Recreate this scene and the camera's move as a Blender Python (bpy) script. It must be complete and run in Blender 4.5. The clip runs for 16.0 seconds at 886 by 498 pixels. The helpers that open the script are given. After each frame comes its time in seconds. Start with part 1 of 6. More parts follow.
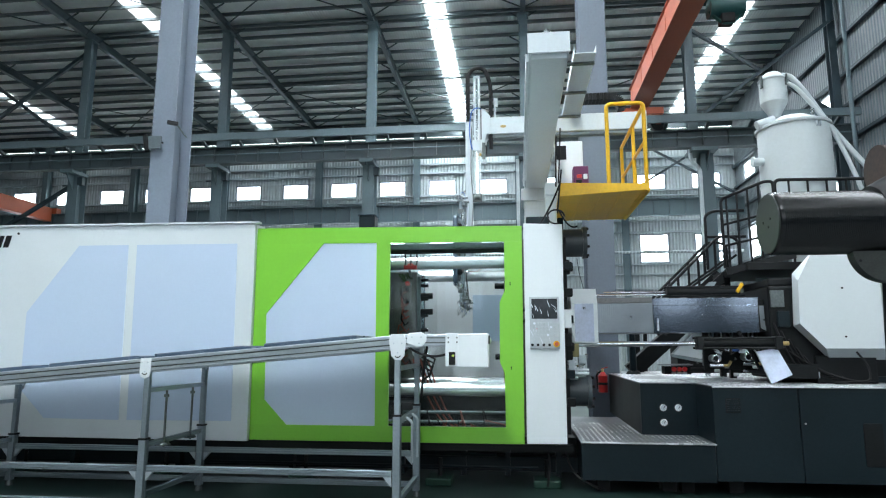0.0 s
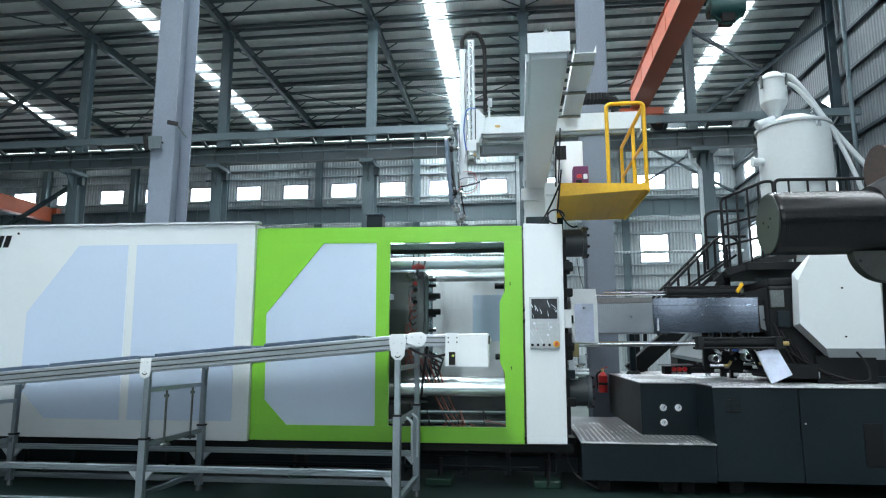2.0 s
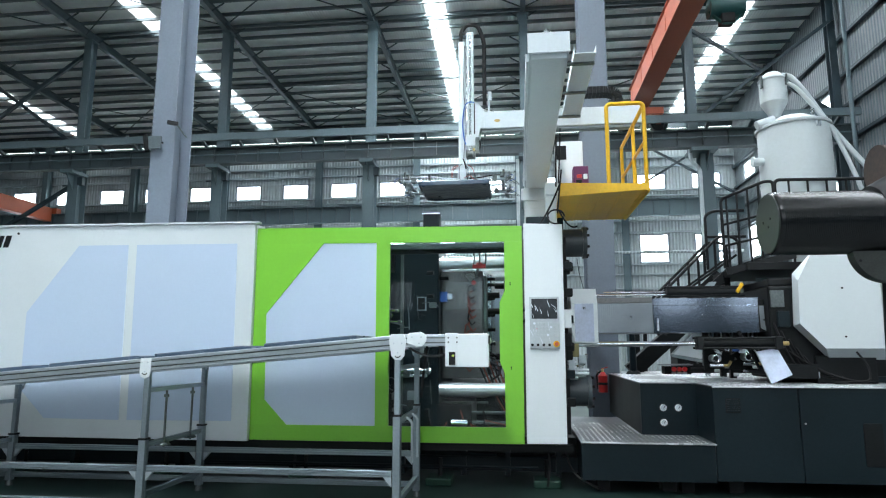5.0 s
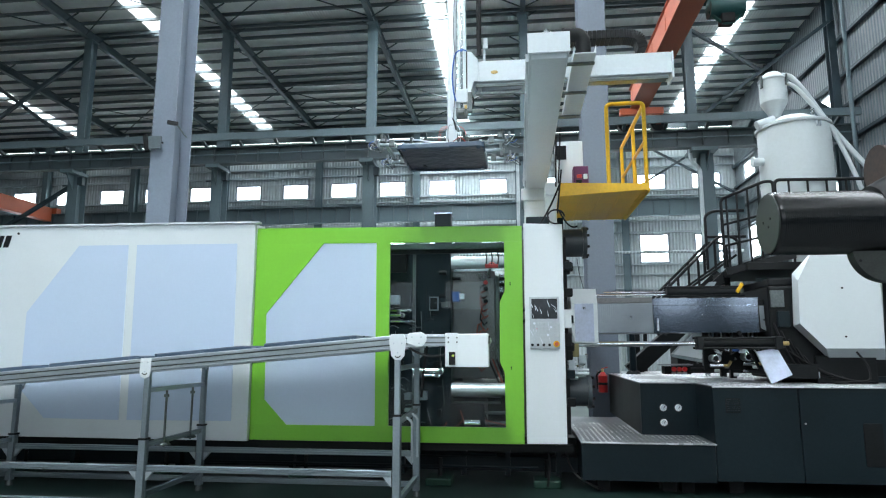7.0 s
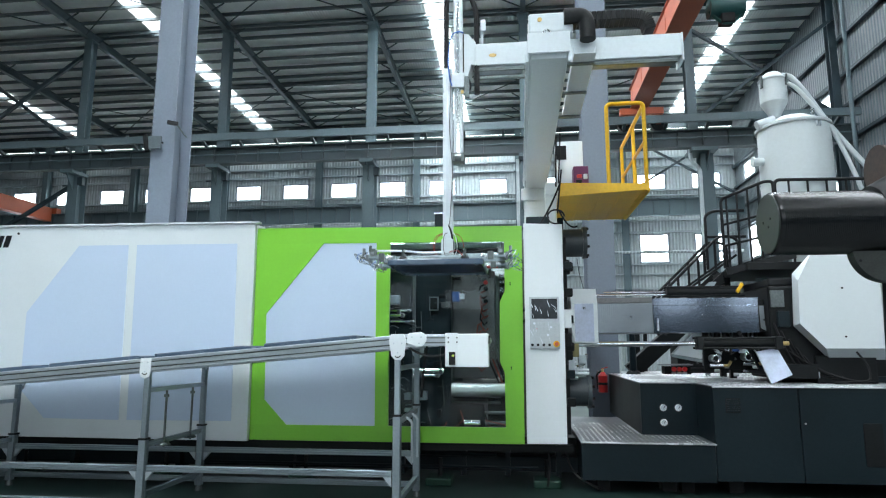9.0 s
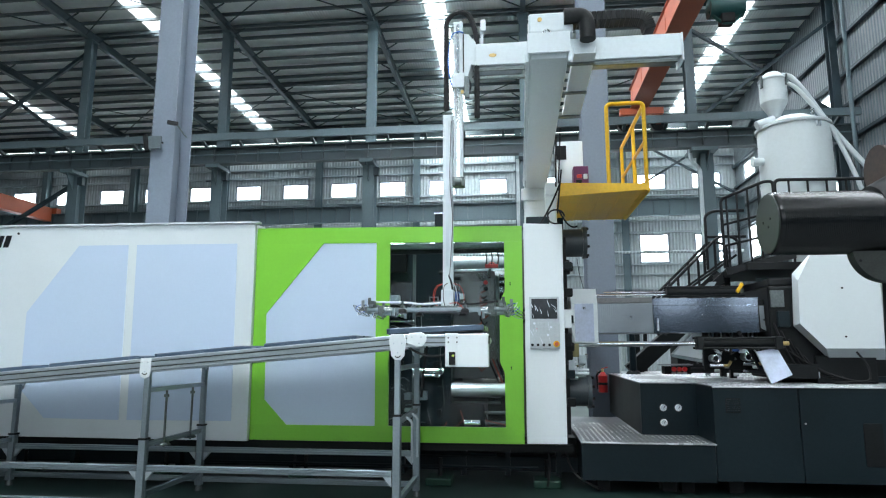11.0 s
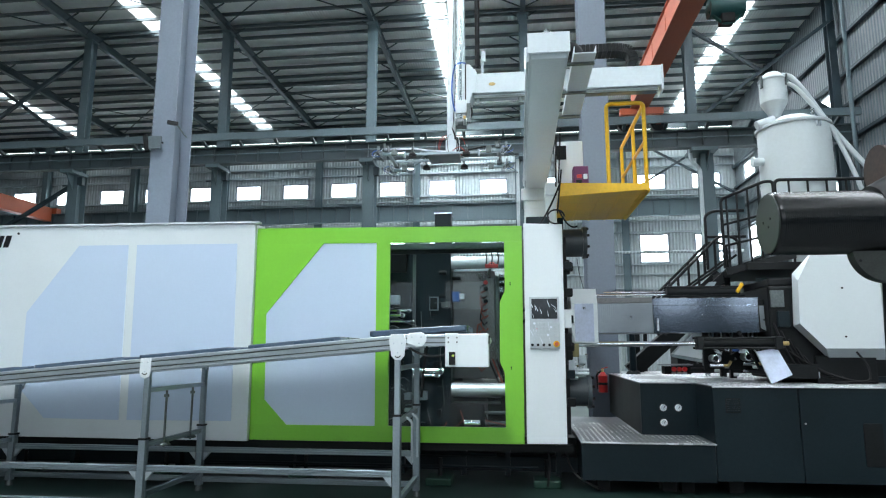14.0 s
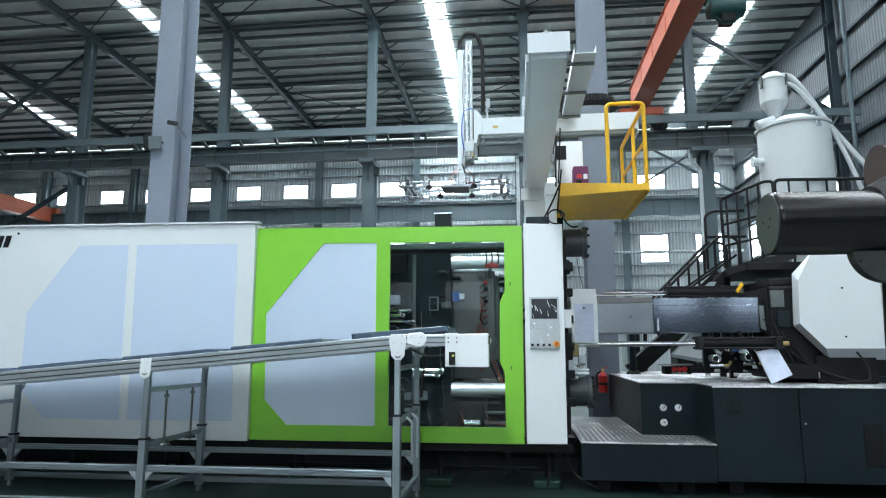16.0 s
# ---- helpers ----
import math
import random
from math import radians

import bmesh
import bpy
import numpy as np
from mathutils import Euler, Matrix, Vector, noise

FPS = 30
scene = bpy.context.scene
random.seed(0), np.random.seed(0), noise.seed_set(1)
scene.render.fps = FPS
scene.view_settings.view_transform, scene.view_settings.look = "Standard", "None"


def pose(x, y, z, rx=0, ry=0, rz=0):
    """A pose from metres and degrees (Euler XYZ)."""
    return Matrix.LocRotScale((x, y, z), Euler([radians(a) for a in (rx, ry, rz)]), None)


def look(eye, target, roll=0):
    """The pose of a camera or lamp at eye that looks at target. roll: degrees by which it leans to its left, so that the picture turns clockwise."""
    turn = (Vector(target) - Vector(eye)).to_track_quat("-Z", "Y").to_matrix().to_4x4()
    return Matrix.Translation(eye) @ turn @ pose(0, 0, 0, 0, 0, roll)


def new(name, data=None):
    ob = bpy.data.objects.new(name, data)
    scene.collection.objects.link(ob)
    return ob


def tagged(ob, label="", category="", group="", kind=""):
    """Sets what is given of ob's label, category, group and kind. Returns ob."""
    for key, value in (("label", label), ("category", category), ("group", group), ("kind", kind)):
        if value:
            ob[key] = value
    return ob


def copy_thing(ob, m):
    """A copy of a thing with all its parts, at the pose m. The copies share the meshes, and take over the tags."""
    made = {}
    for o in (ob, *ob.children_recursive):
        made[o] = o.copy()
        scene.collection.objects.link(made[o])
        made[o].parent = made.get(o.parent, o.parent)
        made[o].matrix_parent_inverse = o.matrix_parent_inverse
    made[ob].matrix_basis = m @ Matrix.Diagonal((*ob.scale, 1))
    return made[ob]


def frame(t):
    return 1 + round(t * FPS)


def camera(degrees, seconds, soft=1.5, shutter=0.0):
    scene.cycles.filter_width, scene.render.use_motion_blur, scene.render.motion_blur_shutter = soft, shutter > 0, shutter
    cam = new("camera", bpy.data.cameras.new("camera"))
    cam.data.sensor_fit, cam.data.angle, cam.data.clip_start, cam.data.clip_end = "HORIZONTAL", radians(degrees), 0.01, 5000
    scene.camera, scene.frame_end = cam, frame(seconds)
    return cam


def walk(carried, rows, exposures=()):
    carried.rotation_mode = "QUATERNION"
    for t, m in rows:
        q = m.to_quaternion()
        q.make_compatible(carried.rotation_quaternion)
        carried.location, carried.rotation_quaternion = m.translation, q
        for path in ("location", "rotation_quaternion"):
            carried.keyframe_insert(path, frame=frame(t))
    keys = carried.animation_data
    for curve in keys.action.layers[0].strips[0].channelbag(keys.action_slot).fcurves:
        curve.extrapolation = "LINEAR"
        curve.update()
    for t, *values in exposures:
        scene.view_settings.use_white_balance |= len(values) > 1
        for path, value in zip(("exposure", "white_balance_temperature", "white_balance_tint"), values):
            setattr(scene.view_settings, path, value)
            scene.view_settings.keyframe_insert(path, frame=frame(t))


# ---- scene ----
cam = camera(69.6, 16.0, soft=1.15, shutter=0.3)
EYE = (0.0, 0.0, 1.65)
TARGET = (-0.11654, 0.98137, 1.80275)
walk(cam, [(0.0, look(EYE, TARGET, 0.0)), (16.0, look(EYE, TARGET, 0.0))])

# ---- light: overcast daylight through roof lights and wall windows ----
world = bpy.data.worlds.new("world")
scene.world = world
world.use_nodes = True
scene.view_settings.exposure = 0.32
wn = world.node_tree
sky = wn.nodes.new("ShaderNodeTexSky")
sky.sky_type = "NISHITA"
sky.sun_disc = False
sky.sun_elevation = radians(50)
sky.sun_rotation = radians(160)
wn.links.new(sky.outputs[0], wn.nodes["Background"].inputs[0])
wn.nodes["Background"].inputs[1].default_value = 0.1

ROOF_Z, ROOF_SLOPE = 16.7, 0.025
SKYLIGHT_X = (-30.3, -16.85, -3.48, 10.1)
WIN_Z = ((6.78, 8.56), (11.4, 12.4))


def roof_z(y):
    return ROOF_Z - ROOF_SLOPE * (y - 26)


def skylight_lamp(x, power):
    # a strip of daylight lying in the roof opening
    y0, y1 = -13.0, 39.8
    d = bpy.data.lights.new("skylight_lamp", "AREA")
    d.shape, d.size, d.size_y = "RECTANGLE", 0.84, y1 - y0
    d.energy, d.color = power, (0.86, 0.945, 1.0)
    ob = new("skylight_lamp", d)
    ym = (y0 + y1) / 2
    ob.matrix_world = pose(x, ym, roof_z(ym) - 0.02, -math.degrees(math.atan(ROOF_SLOPE)), 0, 0)


for sx, power in zip(SKYLIGHT_X, (350.0, 1000.0, 9800.0, 3000.0)):
    skylight_lamp(sx, power)


# ---- materials ----
def mat(name, color, rough=0.5, metal=0.0, grain=0.12, scale=6.0, bump=0.08, stain=0.12, stain_scale=0.9, coat=0.0, wave=0.0, wave_axis="X", dist=0.004, spec=0.5, rvar=0.1):
    m = bpy.data.materials.new(name)
    m.use_nodes = True
    nt = m.node_tree
    b = nt.nodes["Principled BSDF"]
    b.inputs["Roughness"].default_value, b.inputs["Metallic"].default_value = rough, metal
    b.inputs["Specular IOR Level"].default_value = spec
    if coat:
        b.inputs["Coat Weight"].default_value, b.inputs["Coat Roughness"].default_value = coat, 0.12
    tc = nt.nodes.new("ShaderNodeTexCoord")
    info = nt.nodes.new("ShaderNodeObjectInfo")
    shift = nt.nodes.new("ShaderNodeVectorMath")
    shift.operation = "MULTIPLY_ADD"
    comb = nt.nodes.new("ShaderNodeCombineXYZ")
    for i in range(3):
        nt.links.new(info.outputs["Random"], comb.inputs[i])
    nt.links.new(comb.outputs[0], shift.inputs[0])
    shift.inputs[1].default_value = (17.0, 29.0, 11.0)
    nt.links.new(tc.outputs["Object"], shift.inputs[2])
    fine = nt.nodes.new("ShaderNodeTexNoise")
    fine.inputs["Scale"].default_value, fine.inputs["Detail"].default_value = scale * 8, 5
    broad = nt.nodes.new("ShaderNodeTexNoise")
    broad.inputs["Scale"].default_value, broad.inputs["Detail"].default_value = stain_scale, 4
    for n in (fine, broad):
        nt.links.new(shift.outputs[0], n.inputs["Vector"])
    def remap(src, amount):
        r = nt.nodes.new("ShaderNodeMapRange")
        r.inputs["From Min"].default_value, r.inputs["From Max"].default_value = 0.3, 0.7
        r.inputs["To Min"].default_value, r.inputs["To Max"].default_value = 1 - amount, 1 + amount
        nt.links.new(src, r.inputs["Value"])
        return r.outputs[0]
    mul = nt.nodes.new("ShaderNodeMath")
    mul.operation = "MULTIPLY"
    nt.links.new(remap(fine.outputs[0], grain), mul.inputs[0])
    nt.links.new(remap(broad.outputs[0], stain), mul.inputs[1])
    mix = nt.nodes.new("ShaderNodeVectorMath")
    mix.operation = "SCALE"
    mix.inputs[0].default_value = color
    nt.links.new(mul.outputs[0], mix.inputs["Scale"])
    nt.links.new(mix.outputs[0], b.inputs["Base Color"])
    rr = nt.nodes.new("ShaderNodeMapRange")
    rr.inputs["To Min"].default_value, rr.inputs["To Max"].default_value = max(rough - rvar, 0.03), min(rough + rvar, 1)
    nt.links.new(broad.outputs[0], rr.inputs["Value"])
    nt.links.new(rr.outputs[0], b.inputs["Roughness"])
    bp = nt.nodes.new("ShaderNodeBump")
    bp.inputs["Strength"].default_value, bp.inputs["Distance"].default_value = bump, dist
    if wave:
        w = nt.nodes.new("ShaderNodeTexWave")
        w.bands_direction = wave_axis
        w.inputs["Scale"].default_value = wave
        nt.links.new(tc.outputs["Object"], w.inputs["Vector"])
        nt.links.new(w.outputs["Fac"], bp.inputs["Height"])
    else:
        nt.links.new(fine.outputs[0], bp.inputs["Height"])
    nt.links.new(bp.outputs[0], b.inputs["Normal"])
    return m


def glow(name, color, strength):
    m = bpy.data.materials.new(name)
    m.use_nodes = True
    b = m.node_tree.nodes["Principled BSDF"]
    b.inputs["Base Color"].default_value = (*color, 1)
    b.inputs["Emission Color"].default_value = (*color, 1)
    b.inputs["Emission Strength"].default_value = strength
    return m


def glass(name, tint=(0.9, 0.95, 0.95), rough=0.02, alpha=0.14):
    # thin clear sheet: mostly open, with a glossy face
    m = bpy.data.materials.new(name)
    m.use_nodes = True
    nt = m.node_tree
    nt.nodes.remove(nt.nodes["Principled BSDF"])
    tr = nt.nodes.new("ShaderNodeBsdfTransparent")
    tr.inputs[0].default_value = (*tint, 1)
    gl = nt.nodes.new("ShaderNodeBsdfGlossy")
    gl.inputs["Roughness"].default_value = rough
    fr = nt.nodes.new("ShaderNodeFresnel")
    mx = nt.nodes.new("ShaderNodeMixShader")
    ad = nt.nodes.new("ShaderNodeMath")
    ad.operation = "MULTIPLY"
    ad.inputs[1].default_value = alpha
    nt.links.new(fr.outputs[0], ad.inputs[0])
    nt.links.new(ad.outputs[0], mx.inputs[0])
    nt.links.new(tr.outputs[0], mx.inputs[1])
    nt.links.new(gl.outputs[0], mx.inputs[2])
    nt.links.new(mx.outputs[0], nt.nodes["Material Output"].inputs[0])
    return m


def perforated(name, color, pitch, hole):
    """Sheet metal with a square grid of small round holes, dark inside."""
    m = mat(name, color, 0.32, 0.75, 0.05, 3, 0.03, 0.15, 1.5)
    nt = m.node_tree
    b = nt.nodes["Principled BSDF"]
    src = b.inputs["Base Color"].links[0].from_socket
    tc = nt.nodes.new("ShaderNodeTexCoord")
    sc = nt.nodes.new("ShaderNodeVectorMath")
    sc.operation = "SCALE"
    sc.inputs["Scale"].default_value = 1 / pitch
    nt.links.new(tc.outputs["Object"], sc.inputs[0])
    fr = nt.nodes.new("ShaderNodeVectorMath")
    fr.operation = "FRACTION"
    nt.links.new(sc.outputs[0], fr.inputs[0])
    sub = nt.nodes.new("ShaderNodeVectorMath")
    sub.operation = "SUBTRACT"
    sub.inputs[1].default_value = (0.5, 0.5, 0.5)
    nt.links.new(fr.outputs[0], sub.inputs[0])
    flat = nt.nodes.new("ShaderNodeVectorMath")
    flat.operation = "MULTIPLY"
    flat.inputs[1].default_value = (1, 0, 1)
    nt.links.new(sub.outputs[0], flat.inputs[0])
    ln = nt.nodes.new("ShaderNodeVectorMath")
    ln.operation = "LENGTH"
    nt.links.new(flat.outputs[0], ln.inputs[0])
    gt = nt.nodes.new("ShaderNodeMapRange")
    gt.inputs["From Min"].default_value, gt.inputs["From Max"].default_value = hole - 0.08, hole
    gt.inputs["To Min"].default_value, gt.inputs["To Max"].default_value = 0.45, 1.0
    nt.links.new(ln.outputs["Value"], gt.inputs["Value"])
    out = nt.nodes.new("ShaderNodeVectorMath")
    out.operation = "SCALE"
    nt.links.new(src, out.inputs[0])
    nt.links.new(gt.outputs[0], out.inputs["Scale"])
    nt.links.new(out.outputs[0], b.inputs["Base Color"])
    return m


WHITE = mat("white_paint", (0.76, 0.81, 0.83), 0.36, 0, 0.012, 4, 0.012, 0.04, 0.5, rvar=0.05)
WHITE2 = mat("white_machine_paint", (0.66, 0.71, 0.73), 0.36, 0, 0.012, 4, 0.012, 0.06, 0.6)
FROST = mat("frosted_panel", (0.54, 0.645, 0.785), 0.24, 0, 0.012, 4, 0.012, 0.0, 0.5, rvar=0.0)
GREEN = mat("green_paint", (0.22, 0.57, 0.05), 0.33, 0, 0.02, 4, 0.015, 0.06, 0.7)
STEELGREY = mat("grey_column_paint", (0.155, 0.185, 0.23), 0.5, 0, 0.05, 3, 0.06, 0.08, 0.4)
TEAL = mat("blue_grey_steel_paint", (0.095, 0.14, 0.158), 0.5, 0, 0.08, 2, 0.05, 0.14, 0.3)
DARKSTEEL = mat("dark_steel_paint", (0.018, 0.036, 0.046), 0.55, 0, 0.1, 2, 0.05, 0.2, 0.3)
RUNWAYM = mat("slate_steel_paint", (0.05, 0.073, 0.082), 0.5, 0, 0.08, 2, 0.05, 0.16, 0.3)
PURLINM = mat("slate_purlin_paint", (0.075, 0.1, 0.108), 0.5, 0, 0.08, 2, 0.05, 0.16, 0.3)
RAFTERM = mat("slate_rafter_paint", (0.05, 0.075, 0.085), 0.5, 0, 0.08, 2, 0.05, 0.16, 0.3)
WALKM = mat("blue_grey_beam_paint", (0.12, 0.165, 0.185), 0.45, 0, 0.06, 2, 0.05, 0.12, 0.3)
GIRTM = mat("pale_girt_paint", (0.42, 0.49, 0.51), 0.5, 0.1, 0.06, 2, 0.05, 0.12, 0.3)
ROOFMAT = mat("roof_sheet", (0.84, 0.86, 0.84), 0.4, 0.0, 0.06, 0.3, 0.5, 0.2, 0.12, wave=2.4, wave_axis="X", dist=0.03)
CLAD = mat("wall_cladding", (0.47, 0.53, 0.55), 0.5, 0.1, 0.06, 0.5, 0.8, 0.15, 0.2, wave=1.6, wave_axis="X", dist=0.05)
# CLAD's sheet run along y, its colour darkened for the dim side walls.
CLADY = mat("dimmed_side_wall_cladding", (0.11, 0.135, 0.15), 0.5, 0.1, 0.06, 0.5, 0.8, 0.15, 0.2, wave=1.6, wave_axis="Y", dist=0.05)
FLOORM = mat("green_epoxy_floor", (0.011, 0.027, 0.023), 0.42, 0, 0.2, 3, 0.1, 0.35, 0.5)
BOUNCEM = mat("pale_bounce_sheet", (0.2, 0.21, 0.21), 0.55, 0, 0.1, 3, 0.1, 0.2, 0.5)
BLACK = mat("black_paint", (0.008, 0.009, 0.01), 0.5, 0, 0.2, 5, 0.1, 0.25, 1.2, spec=0.22)
RUBBER = mat("black_rubber", (0.015, 0.015, 0.016), 0.6, 0, 0.2, 8, 0.2, 0.2, 2, spec=0.25)
CHARCOAL = mat("charcoal_sheet_metal", (0.009, 0.0165, 0.021), 0.38, 0, 0.1, 5, 0.06, 0.22, 0.9, spec=0.2)
TIEBAR = mat("ground_chrome", (0.93, 0.94, 0.95), 0.16, 0.7, 0.03, 3, 0.0, 0.05, 1)
CASTM = mat("slate_cast_iron_paint", (0.028, 0.038, 0.044), 0.42, 0, 0.1, 5, 0.06, 0.2, 1.2)
DUSTY = mat("dusty_grey_panel", (0.36, 0.42, 0.45), 0.5, 0, 0.05, 4, 0.04, 0.12, 1.2)
OLIVE = mat("olive_brass_block", (0.16, 0.14, 0.06), 0.45, 0.3, 0.1, 5, 0.05, 0.2, 2)
CHROME = mat("chrome", (0.75, 0.77, 0.78), 0.14, 1, 0.05, 3, 0.0, 0.08, 1)
ALU = mat("aluminium_profile", (0.55, 0.61, 0.65), 0.36, 0.75, 0.03, 6, 0.0, 0.06, 1.5)
STAINLESS = mat("stainless_sheet", (0.36, 0.41, 0.49), 0.12, 1.0, 0.03, 0.2, 0.03, 0.06, 1.0, dist=0.02, rvar=0.03)
TREAD = mat("tread_plate", (0.13, 0.14, 0.15), 0.4, 0.45, 0.2, 6, 0.1, 0.15, 1.2)
LOZENGE = mat("tread_lozenge", (0.66, 0.68, 0.69), 0.28, 0.4, 0.1, 6, 0.05, 0.1, 1.2)
YELLOW = mat("yellow_paint", (0.74, 0.42, 0.005), 0.4, 0, 0.06, 4, 0.05, 0.12, 1.2)
ORANGE = mat("orange_crane_paint", (0.52, 0.115, 0.05), 0.45, 0, 0.06, 2, 0.05, 0.12, 0.4)
BEAMM = mat("white_robot_paint", (0.60, 0.66, 0.69), 0.3, 0, 0.03, 4, 0.04, 0.06, 0.7)
TANKM = mat("hopper_paint", (0.49, 0.54, 0.555), 0.5, 0, 0.03, 3, 0.04, 0.08, 0.8)
MOLD = mat("mould_steel", (0.15, 0.145, 0.145), 0.3, 0.8, 0.2, 6, 0.1, 0.3, 2)
RED = mat("red_paint", (0.55, 0.02, 0.02), 0.35, 0, 0.05, 5, 0.05, 0.1, 2)
MOULDHOSE = mat("dull_red_hose", (0.21, 0.045, 0.028), 0.45, 0, 0.05, 5, 0.05, 0.2, 4)
REDHOSE = mat("red_hose", (0.45, 0.05, 0.03), 0.45, 0, 0.05, 5, 0.05, 0.1, 2)
BLUE = mat("blue_plastic", (0.03, 0.12, 0.45), 0.4, 0, 0.05, 5, 0.05, 0.1, 2)
BRASS = mat("brass", (0.55, 0.40, 0.16), 0.35, 0.8, 0.1, 5, 0.05, 0.2, 2)
TRAYM = mat("slate_blue_plastic", (0.07, 0.105, 0.15), 0.28, 0, 0.05, 4, 0.05, 0.1, 1.5)
# The panel plastic again, darkened for the shade beneath; ripples break up its reflections.
UNDERM = mat("shaded_slate_underside", (0.012, 0.017, 0.03), 0.3, 0, 0.05, 0.9, 0.6, 0.1, 1.5, dist=0.02, spec=0.14)
BELT = mat("grey_belt", (0.30, 0.36, 0.42), 0.55, 0, 0.06, 6, 0.1, 0.12, 1)
PAPER = mat("white_sheet", (0.75, 0.80, 0.88), 0.5, 0, 0.02, 4, 0.03, 0.05, 2)
CARD = mat("glossy_card", (0.50, 0.56, 0.70), 0.3, 0, 0.05, 4, 0.1, 0.15, 4)
OLDIRON = mat("worn_grey_iron", (0.13, 0.15, 0.15), 0.38, 0.7, 0.2, 5, 0.15, 0.3, 2)
THREAD = mat("threaded_iron", (0.004, 0.005, 0.006), 0.22, 0.0, 0.2, 5, 0.1, 0.3, 3, spec=0.3)
ENDFACE = mat("greasy_iron_face", (0.022, 0.027, 0.025), 0.4, 0.2, 0.2, 12, 0.15, 0.35, 8)
PURPLE = mat("purple_panel", (0.11, 0.012, 0.075), 0.4, 0, 0.05, 4, 0.04, 0.1, 2)
KEYPAD = mat("keypad_grey", (0.48, 0.53, 0.56), 0.35, 0, 0.04, 6, 0.04, 0.08, 3)
SCREEN = mat("dark_screen", (0.035, 0.04, 0.045), 0.12, 0, 0.1, 4, 0.03, 0.3, 5)
# ALU darkened for the shade low on the conveyor; gripper bars share it.
LEGALU = mat("dimmed_aluminium_profile", (0.29, 0.345, 0.375), 0.42, 0.75, 0.08, 6, 0.05, 0.15, 1.5)
DULLALU = mat("dull_aluminium", (0.24, 0.27, 0.29), 0.42, 0.7, 0.08, 6, 0.05, 0.2, 2)
GREYPLATE = mat("dark_grey_plate", (0.10, 0.105, 0.11), 0.6, 0, 0.1, 6, 0.05, 0.2, 3)
GREENPAD = mat("green_pad", (0.006, 0.04, 0.026), 0.5)
BARE = mat("inner_guard_sheet", (0.78, 0.77, 0.79), 0.45, 0.1, 0.05, 3, 0.05, 0.12, 0.8)
DAY = glow("daylight", (0.9, 0.97, 1.0), 4.6)
ROOFLIGHT = glow("translucent_rooflight", (0.9, 0.97, 1.0), 3.2)
FRONTFILL = glow("added_front_fill", (0.88, 0.96, 1.0), 3.7)
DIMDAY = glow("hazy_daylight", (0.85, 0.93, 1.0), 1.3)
CLEAR = glass("clear_guard_sheet", alpha=0.5)

# ---- building blocks ----
BASE = {}


def thing(name, at=(0, 0, 0), label="", category="", group="", kind=""):
    ob = new(name)
    ob.empty_display_size = 0.2
    ob.location = at
    BASE[ob] = Vector(at)
    return tagged(ob, label, category, group, kind)


def mesh_of(bm, name, material, smooth=False):
    me = bpy.data.meshes.new(name)
    bmesh.ops.recalc_face_normals(bm, faces=bm.faces)
    bm.to_mesh(me)
    bm.free()
    me.materials.append(material)
    if smooth:
        for p in me.polygons:
            p.use_smooth = len(p.vertices) == 4
        me.set_sharp_from_angle(angle=radians(40))
    return me


def part(name, bm, material, parent, label="", smooth=False, kind=""):
    """One mesh object under a thing or a part; bm is in world space at rest."""
    me = mesh_of(bm, name, material, smooth)
    me.transform(Matrix.Translation(-BASE[parent]))
    ob = new(name, me)
    ob.parent = parent
    BASE[ob] = BASE[parent]
    return tagged(ob, label, kind=kind)


def repeat(name, bm, material, parent, offsets):
    """Alike pieces that share one mesh, each an object under parent."""
    me = mesh_of(bm, name, material)
    me.transform(Matrix.Translation(-BASE[parent]))
    for o in offsets:
        ob = new(name, me)
        ob.parent, ob.location = parent, o
        BASE[ob] = BASE[parent]


def single(name, bm, material, label="", category="", group="", kind="", smooth=False, at=(0, 0, 0)):
    me = mesh_of(bm, name, material, smooth)
    me.transform(Matrix.Translation(-Vector(at)))
    ob = new(name, me)
    ob.location = at
    BASE[ob] = Vector(at)
    return tagged(ob, label, category, group, kind)


def add_box(bm, x0, x1, y0, y1, z0, z1, bevel=0.0):
    r = bmesh.ops.create_cube(bm, size=1.0, matrix=Matrix.Translation(((x0 + x1) / 2, (y0 + y1) / 2, (z0 + z1) / 2)) @ Matrix.Diagonal((x1 - x0, y1 - y0, z1 - z0, 1)))
    if bevel:
        es = list({e for v in r["verts"] for e in v.link_edges})
        bmesh.ops.bevel(bm, geom=es, offset=bevel, segments=2, affect="EDGES", profile=0.5)
    return bm


def box(x0, x1, y0, y1, z0, z1, bevel=0.0):
    return add_box(bmesh.new(), x0, x1, y0, y1, z0, z1, bevel)


def add_bar(bm, a, b, w, h, bevel=0.0):
    """A square bar from a to b, w wide and h high across it."""
    a, b = Vector(a), Vector(b)
    d = b - a
    side = d.cross(Vector((0, 0, 1)))
    side = Vector((1, 0, 0)) if side.length < 1e-6 else side.normalized()
    up = side.cross(d).normalized()
    m = Matrix((side, d.normalized(), up)).transposed().to_4x4()
    m.translation = (a + b) / 2
    r = bmesh.ops.create_cube(bm, size=1.0, matrix=m @ Matrix.Diagonal((w, d.length, h, 1)))
    if bevel:
        es = list({e for v in r["verts"] for e in v.link_edges})
        bmesh.ops.bevel(bm, geom=es, offset=bevel, segments=2, affect="EDGES", profile=0.5)
    return bm


def bar(a, b, w, h, bevel=0.0):
    return add_bar(bmesh.new(), a, b, w, h, bevel)


